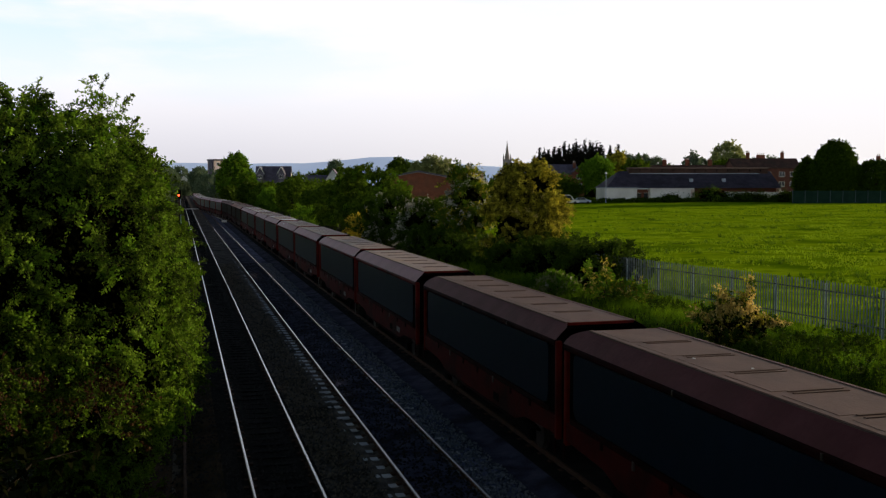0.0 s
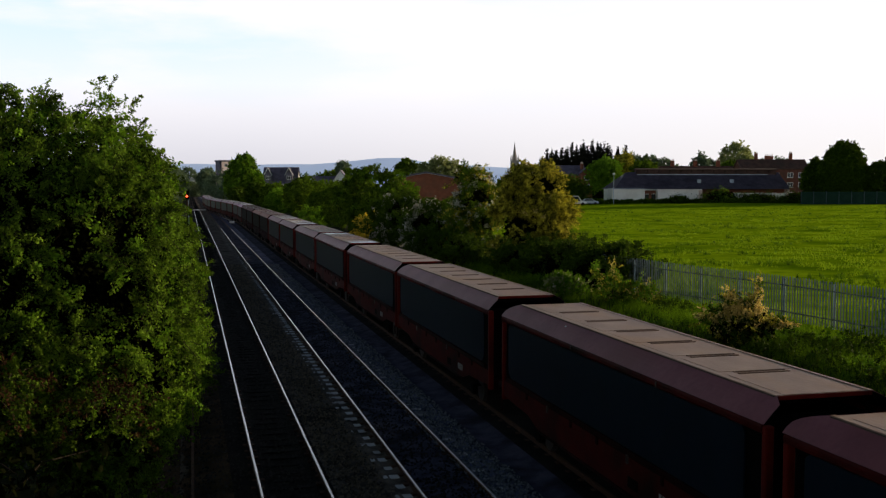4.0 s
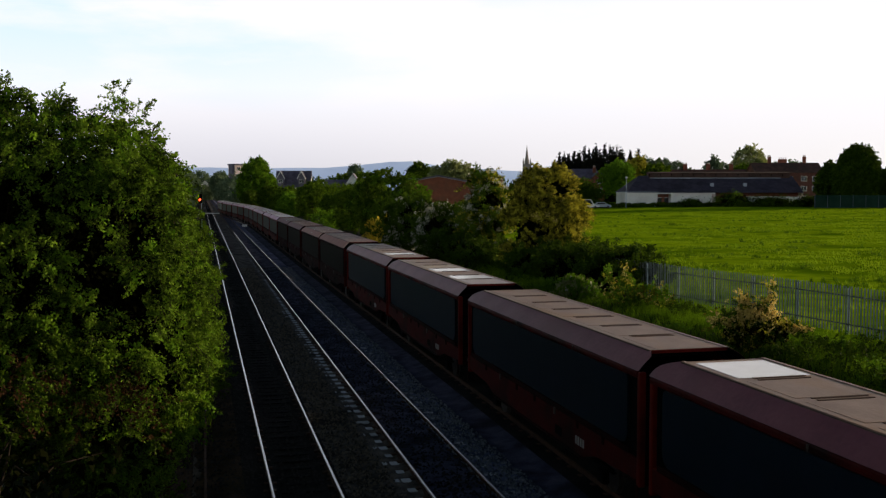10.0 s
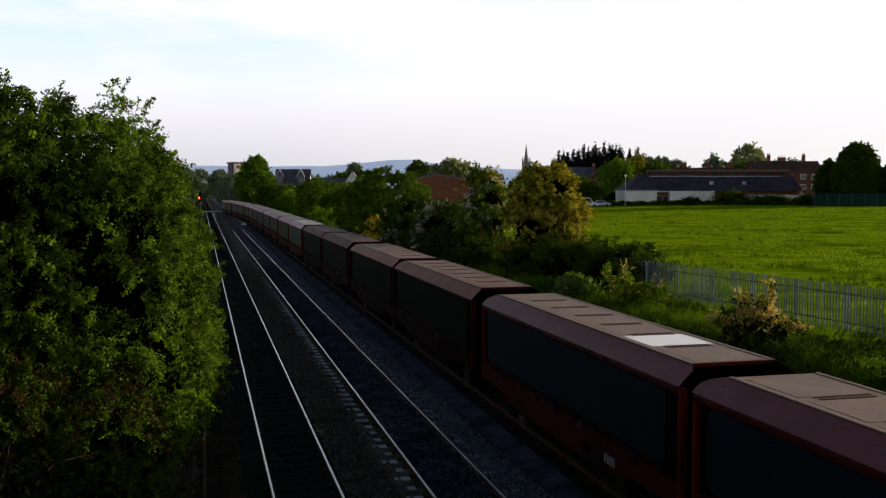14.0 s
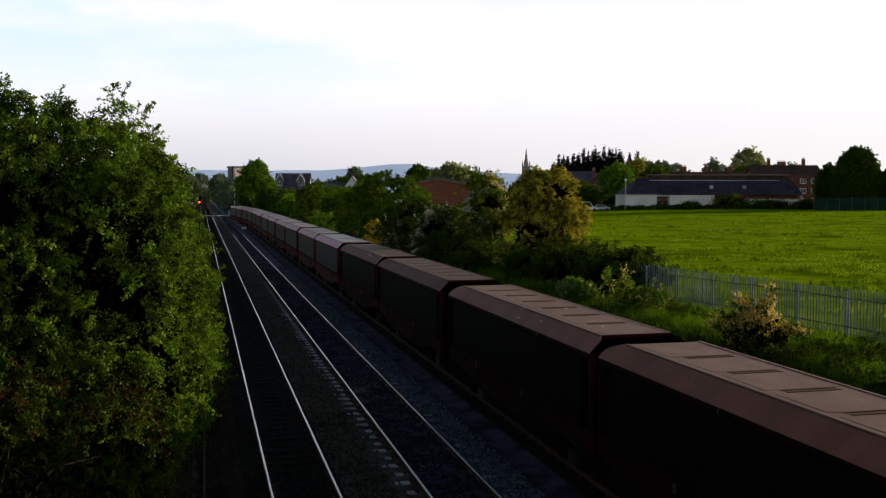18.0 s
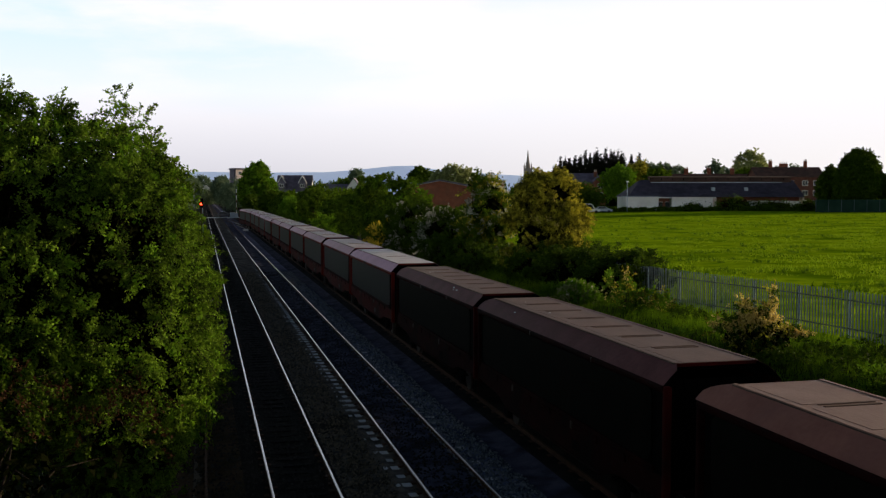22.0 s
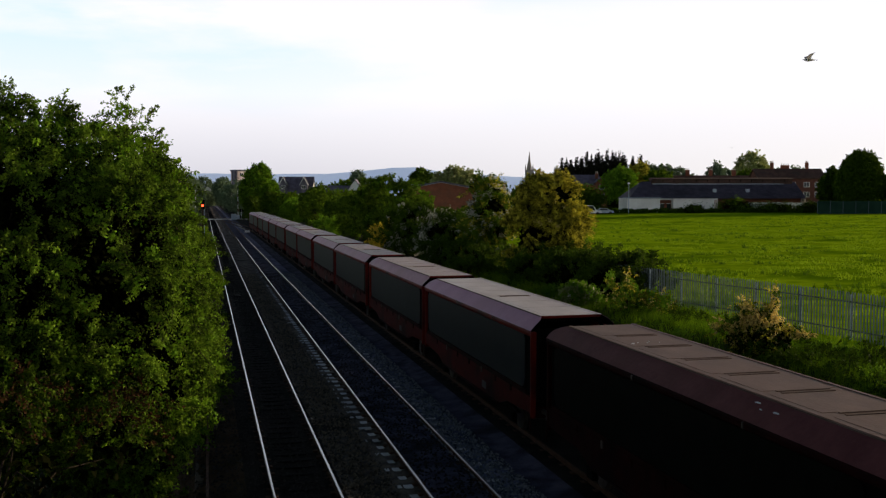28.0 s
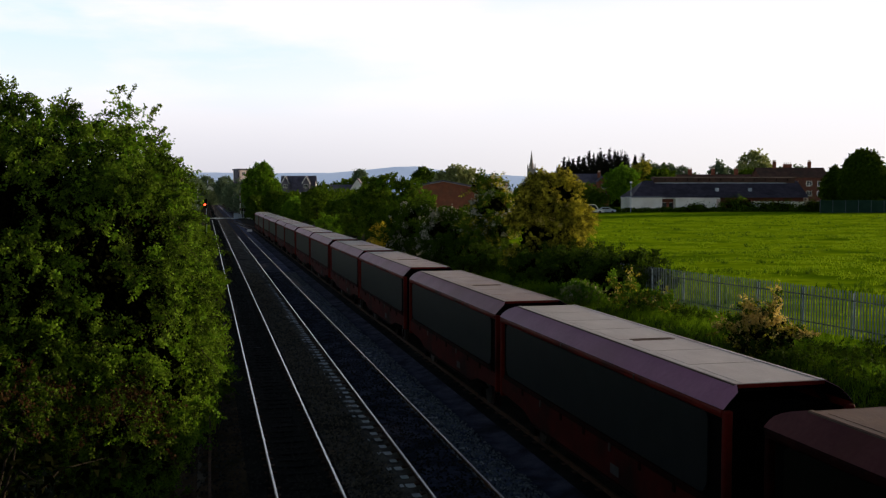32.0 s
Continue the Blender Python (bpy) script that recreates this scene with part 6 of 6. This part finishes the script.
house("cream house behind the playing field", (171, 214, 2.4), -13.4, 9, 7, 7.6, 10.5, "plaster", "tile", "x", 1)


def hall():
    h = thing("brick_hall", "tall red brick hall with a low pale metal roof", "hall", (40.6, 196.8, 1.0), -13.4)
    gable_walls(h, 0, 13.2, 0, 22, 7.3, 8.5, "brick", "y")
    gable_roof(h, 0, 13.2, 0, 22, 7.3, 8.5, "sheet", 0.4, "y")
    part("verge_board", prism(bmesh.new(), [(-0.5, 7.05), (6.6, 8.4), (13.7, 7.05), (13.7, 7.35), (6.6, 8.7), (-0.5, 7.35)], -0.5, -0.4), "slate", h, "dark verge board")
    part("gutter", boxed(13.3, 13.5, 0, 22, 6.7, 6.9), "slate", h)
    part("annexe", boxed(13.2, 20, 4, 20, 0, 8.3), "brick", h)
    part("annexe_roof", boxed(13.0, 20.3, 3.7, 20.3, 8.3, 8.6, bevel=0.04), "sheet", h, "pale flat roof")


def block():
    b = thing("apartment_block", "tall pale apartment block with a dark flat top", "apartment building", (15.2, 460, -0.4), 24)
    part("wall", boxed(0, 8.2, 0, 7, 0, 18.0), "pink_wall", b, "pale pinkish wall")
    part("parapet", boxed(-0.3, 8.5, -0.3, 7.3, 18.0, 18.7, bevel=0.05), "slate", b, "dark flat roof edge")
    for fl in range(6):
        for x in (1.0, 3.4, 5.8):
            window(b, x, 1.2 + fl * 2.9, 1.7, 1.5)
    # slate-coloured slab paints the shade of the block's left wall
    part("shaded_side", boxed(-0.7, 0, 1, 5, 0, 18.3), "slate", b, "dark slab added as the shaded left side")


def church():
    c = thing("church_spire", "distant stone church tower with a tall thin spire", "church", (224.8, 665.9, 0.0), 0)
    part("tower", boxed(-2.4, 2.4, -2.4, 2.4, 0, 24.5, bevel=0.1), "sandstone", c)
    part("spire", tube(bmesh.new(), [(0, 0, 24.5), (0, 0, 37.4)], [1.7, 0.1], 8), "sandstone", c)
    for x in (-2.0, 2.0):
        for y in (-2.0, 2.0):
            part("pinnacle", tube(bmesh.new(), [(x, y, 24.5), (x, y, 26), (x, y, 28.5)], [0.55, 0.5, 0.05], 6), "sandstone", c)


hall()
block()
church()


def hills():
    """A long low range of hills on the horizon, with a rounded rise, self-lit in a haze colour."""
    verts, faces = [], []
    n = 120
    for j, (dist, hf) in enumerate(((3300, 0.0), (3600, 0.5), (4000, 1.0), (4400, 0.9))):
        for i in range(n):
            a = radians(-75 + 150 * i / (n - 1))
            deg = math.degrees(a)
            h = 90 + 30 * math.exp(-((deg - 11.3) / 2.1) ** 2) + 9 * noise.noise((deg * 0.35, j * 0.3, 5)) + 3 * noise.noise((deg * 1.7, j, 2))
            h -= 26 * smooth01((deg - 14) / 8)
            verts.append((dist * math.sin(a), dist * math.cos(a), h * hf))
    for j in range(3):
        for i in range(n - 1):
            faces.append((j * n + i, j * n + i + 1, (j + 1) * n + i + 1, (j + 1) * n + i))
    tagged(new("backdrop_hills", mesh_of("backdrop_hills", verts, faces, "hill", True)), "wooded hills on the horizon, blue haze painted in as a glow", "hills", "", "structure")


hills()


# ---- edge of the playing field ----
def field_edge():
    for i, (x, y, w, h) in enumerate(((93, 228, 6, 1.3), (118, 223, 3, 1.5), (128.5, 222, 6, 3.4), (137, 219, 7, 2.5), (146, 216, 6, 2.3))):
        tree("garden_hedge", "dark clipped hedge along the edge of the pasture", (x, y), [(0, 0, h * 0.45, w * 0.7, 1.6, h * 0.55), (w * 0.35, -w * 0.08, h * 0.4, w * 0.5, 1.5, h * 0.5)],
             3600, 0.17, "leaf_dark" if i != 2 else "leaf", 160 + i, 0.08, 1, (), "hedges by the school", 3, category="hedge")
    for i in range(13):
        x = 98 + i * 4.3
        y = 229.5 - (x - 98) * 0.24
        tree("garden_hedge", "dark clipped hedge along the edge of the pasture", (x, y), [(0, 0, 0.35, 2.6, 1.0, 0.55), (1.0, 0, 0.5, 1.6, 0.9, 0.5)], 3000, 0.13, "leaf_dark", 260 + i, 0.05, 1, (), "hedges by the school", 3, category="hedge", spray=0.5, per=24)
    f = thing("mesh_fence", "dark green mesh fence round the playing field", "fence", (139.6, 203.2, 2.25), -13.4)
    for i in range(9):
        part("fence_panel", boxed(i * 3.0 + 0.06, i * 3.0 + 2.94, -0.02, 0.02, 0.1, 3.1), "screen_green", f)
        part("post", boxed(i * 3.0 - 0.05, i * 3.0 + 0.05, -0.05, 0.05, 0, 3.25), "rail_steel", f)
    for at, h in (((102.2, 226.0), 7.2), ((159.4, 226), 7.7)):
        l = thing("street_lamp", "slim grey street lamp with a small round head", "street lamp", (*at, ground_z(*at)), group="lamps")
        part("pole", tube(bmesh.new(), [(0, 0, 0), (0, 0, h)], [0.09, 0.06], 8), "galv", l)
        part("head", tube(bmesh.new(), [(0, 0, h), (0, 0, h + 0.15), (0, 0, h + 0.42), (0, 0, h + 0.5)], [0.12, 0.3, 0.3, 0.1], 12), "paint", l)
    v = build_car("white van parked beside the field", "paint", 5.4, 2.2)
    v.matrix_basis = pose(91.5, 224.5, ground_z(91.5, 224.5), 0, 0, -10)
    v["group"] = "parked cars"
    v = build_car("pale blue car parked beside the van", "sheet", 4.2, 1.45)
    v.matrix_basis = pose(95.3, 224.6, ground_z(95.3, 224.6), 0, 0, -15)
    v["group"] = "parked cars"


field_edge()


# ---- gulls ----
def build_gull():
    """A gull flying along +x, wings as separate pieces hinged at the shoulder."""
    g = thing("gull", "grey and white gull in flight", "bird", group="gulls")
    bm = tube(bmesh.new(), [(-0.2, 0, 0), (-0.12, 0, 0.005), (0, 0, 0), (0.1, 0, 0.005), (0.16, 0, 0.02), (0.2, 0, 0.02)], [0.01, 0.035, 0.055, 0.045, 0.032, 0.012], 10)
    part("body", bm, "feather", g, "", True)
    part("beak", tube(bmesh.new(), [(0.19, 0, 0.02), (0.235, 0, 0.01)], [0.01, 0.003], 6), "black", g)
    bm = bmesh.new()
    v = [bm.verts.new(p) for p in ((-0.16, -0.02, 0), (-0.16, 0.02, 0), (-0.29, 0.06, 0), (-0.3, 0, 0), (-0.29, -0.06, 0))]
    bm.faces.new(v)
    bmesh.ops.solidify(bm, geom=bm.faces[:], thickness=0.008)
    part("tail", bm, "feather", g)
    wings = []
    for s in (-1, 1):
        bm = bmesh.new()
        a = [bm.verts.new(p) for p in ((0.07, 0, 0), (0.1, s * 0.16, 0.03), (0.05, s * 0.32, 0.02), (-0.06, s * 0.47, -0.01))]
        b = [bm.verts.new(p) for p in ((-0.08, 0, 0), (-0.05, s * 0.16, 0.02), (-0.06, s * 0.32, 0.01), (-0.1, s * 0.47, -0.015))]
        for i in range(3):
            bm.faces.new((a[i], a[i + 1], b[i + 1], b[i]))
        bmesh.ops.recalc_face_normals(bm, faces=bm.faces)
        bmesh.ops.solidify(bm, geom=bm.faces[:], thickness=0.01)
        w = part("wing", bm, "feather", g)
        w.location = (0.02, s * 0.04, 0.02)
        wings.append((w, s))
    return g, wings


GULLS = (build_gull(), build_gull())


# ---- what moves ----
def glide(ob, rows):
    """A bird along its way, turned to where it flies."""
    out = []
    for i, (t, *p) in enumerate(rows):
        a, b = rows[max(i - 1, 0)], rows[min(i + 1, len(rows) - 1)]
        out.append((t, pose(*p, 0, 0, math.degrees(math.atan2(b[2] - a[2], b[1] - a[1])))))
    walk(ob, out)


def beat(wings, t0, t1):
    """Wing beats of three tenths of a second between two times."""
    for w, s in wings:
        rows, t, i = [(0, 10.0)], t0, 0
        while t < t1 - 0.01:
            rows.append((t, (46.0, 24.0, -38.0)[i % 3]))
            t, i = round(t + 0.1, 2), i + 1
        if t1 < 32:
            rows.append((t1, 10.0))
        rows.append((32, 10.0))
        walk(w, [(t, pose(0.02, s * 0.04, 0.02, s * a, 0, 0)) for t, a in rows])


def motions():
    for k, w in TRAIN.items():
        walk(w, [(t, wagon_pose(s + k * PITCH + (-0.05 if k % 2 else 0.33))) for t, s in TRAVEL])
    for arm in BARRIER.values():
        walk(arm, [(t, pose(0, 0, 1.0, a)) for t, a in ((0, 0), (14.8, 0), (15.6, 25), (16.4, 60), (17.2, 84), (18, 87), (32, 87))])
    for car, rows in zip(CARS, (((0, -40), (16.5, -30), (17.8, -9), (18.5, -2), (19, 1.2), (19.5, 2.8), (20, 4.5), (20.5, 8), (21.3, 20), (24, 70), (32, 75)),
                                ((0, -55), (18.5, -40), (20.2, -7), (20.6, -1), (21, 1.4), (21.5, 3.5), (22, 6.2), (22.5, 10), (23.3, 22), (26, 72), (32, 75)),
                                ((0, -65), (20.5, -45), (22.3, -7), (22.7, -1), (23, 1.8), (23.5, 4.8), (24, 8.0), (24.5, 12), (25.3, 24), (28, 72), (32, 75)))):
        walk(car, [(t, pose(x, 289.2, -0.01)) for t, x in rows])
    one, two = GULLS
    glide(one[0], [(0, 140, -60, 20), (27.0, 30, 28, 12), (27.4, 25.09, 30.25, 11.78), (27.6, 23.62, 30.61, 11.74), (28.0, 21.0, 31.24, 11.65), (28.4, 18.6, 32.34, 11.57),
                   (29.0, 14.77, 33.81, 11.86), (29.4, 12.26, 34.44, 12.05), (30, 8.63, 36.36, 12.25), (30.6, 4.32, 37.42, 12.64), (31, 1.17, 39.22, 12.99), (31.2, -0.47, 39.63, 13.3), (31.5, -3.2, 40.25, 15.2), (32, -8.2, 41.3, 19.0)])
    beat(one[1], 27.0, 32)
    glide(two[0], [(0, 70, -40, 10), (24.6, 32, 36, 7.6), (25.0, 30.93, 38.92, 8.0), (25.2, 30.39, 40.11, 8.44), (25.5, 29.9, 42.34, 9.23), (26.2, 34.68, 55.69, 10.75), (27.0, 49.42, 86.21, 12.4),
                   (27.5, 61.62, 109.06, 13.32), (27.8, 73.02, 126.94, 13.84), (28.4, 98.16, 172.44, 14.72), (29.2, 132.83, 236.1, 13.02), (32, 190, 330, 12)])
    beat(two[1], 24.6, 29.3)


motions()
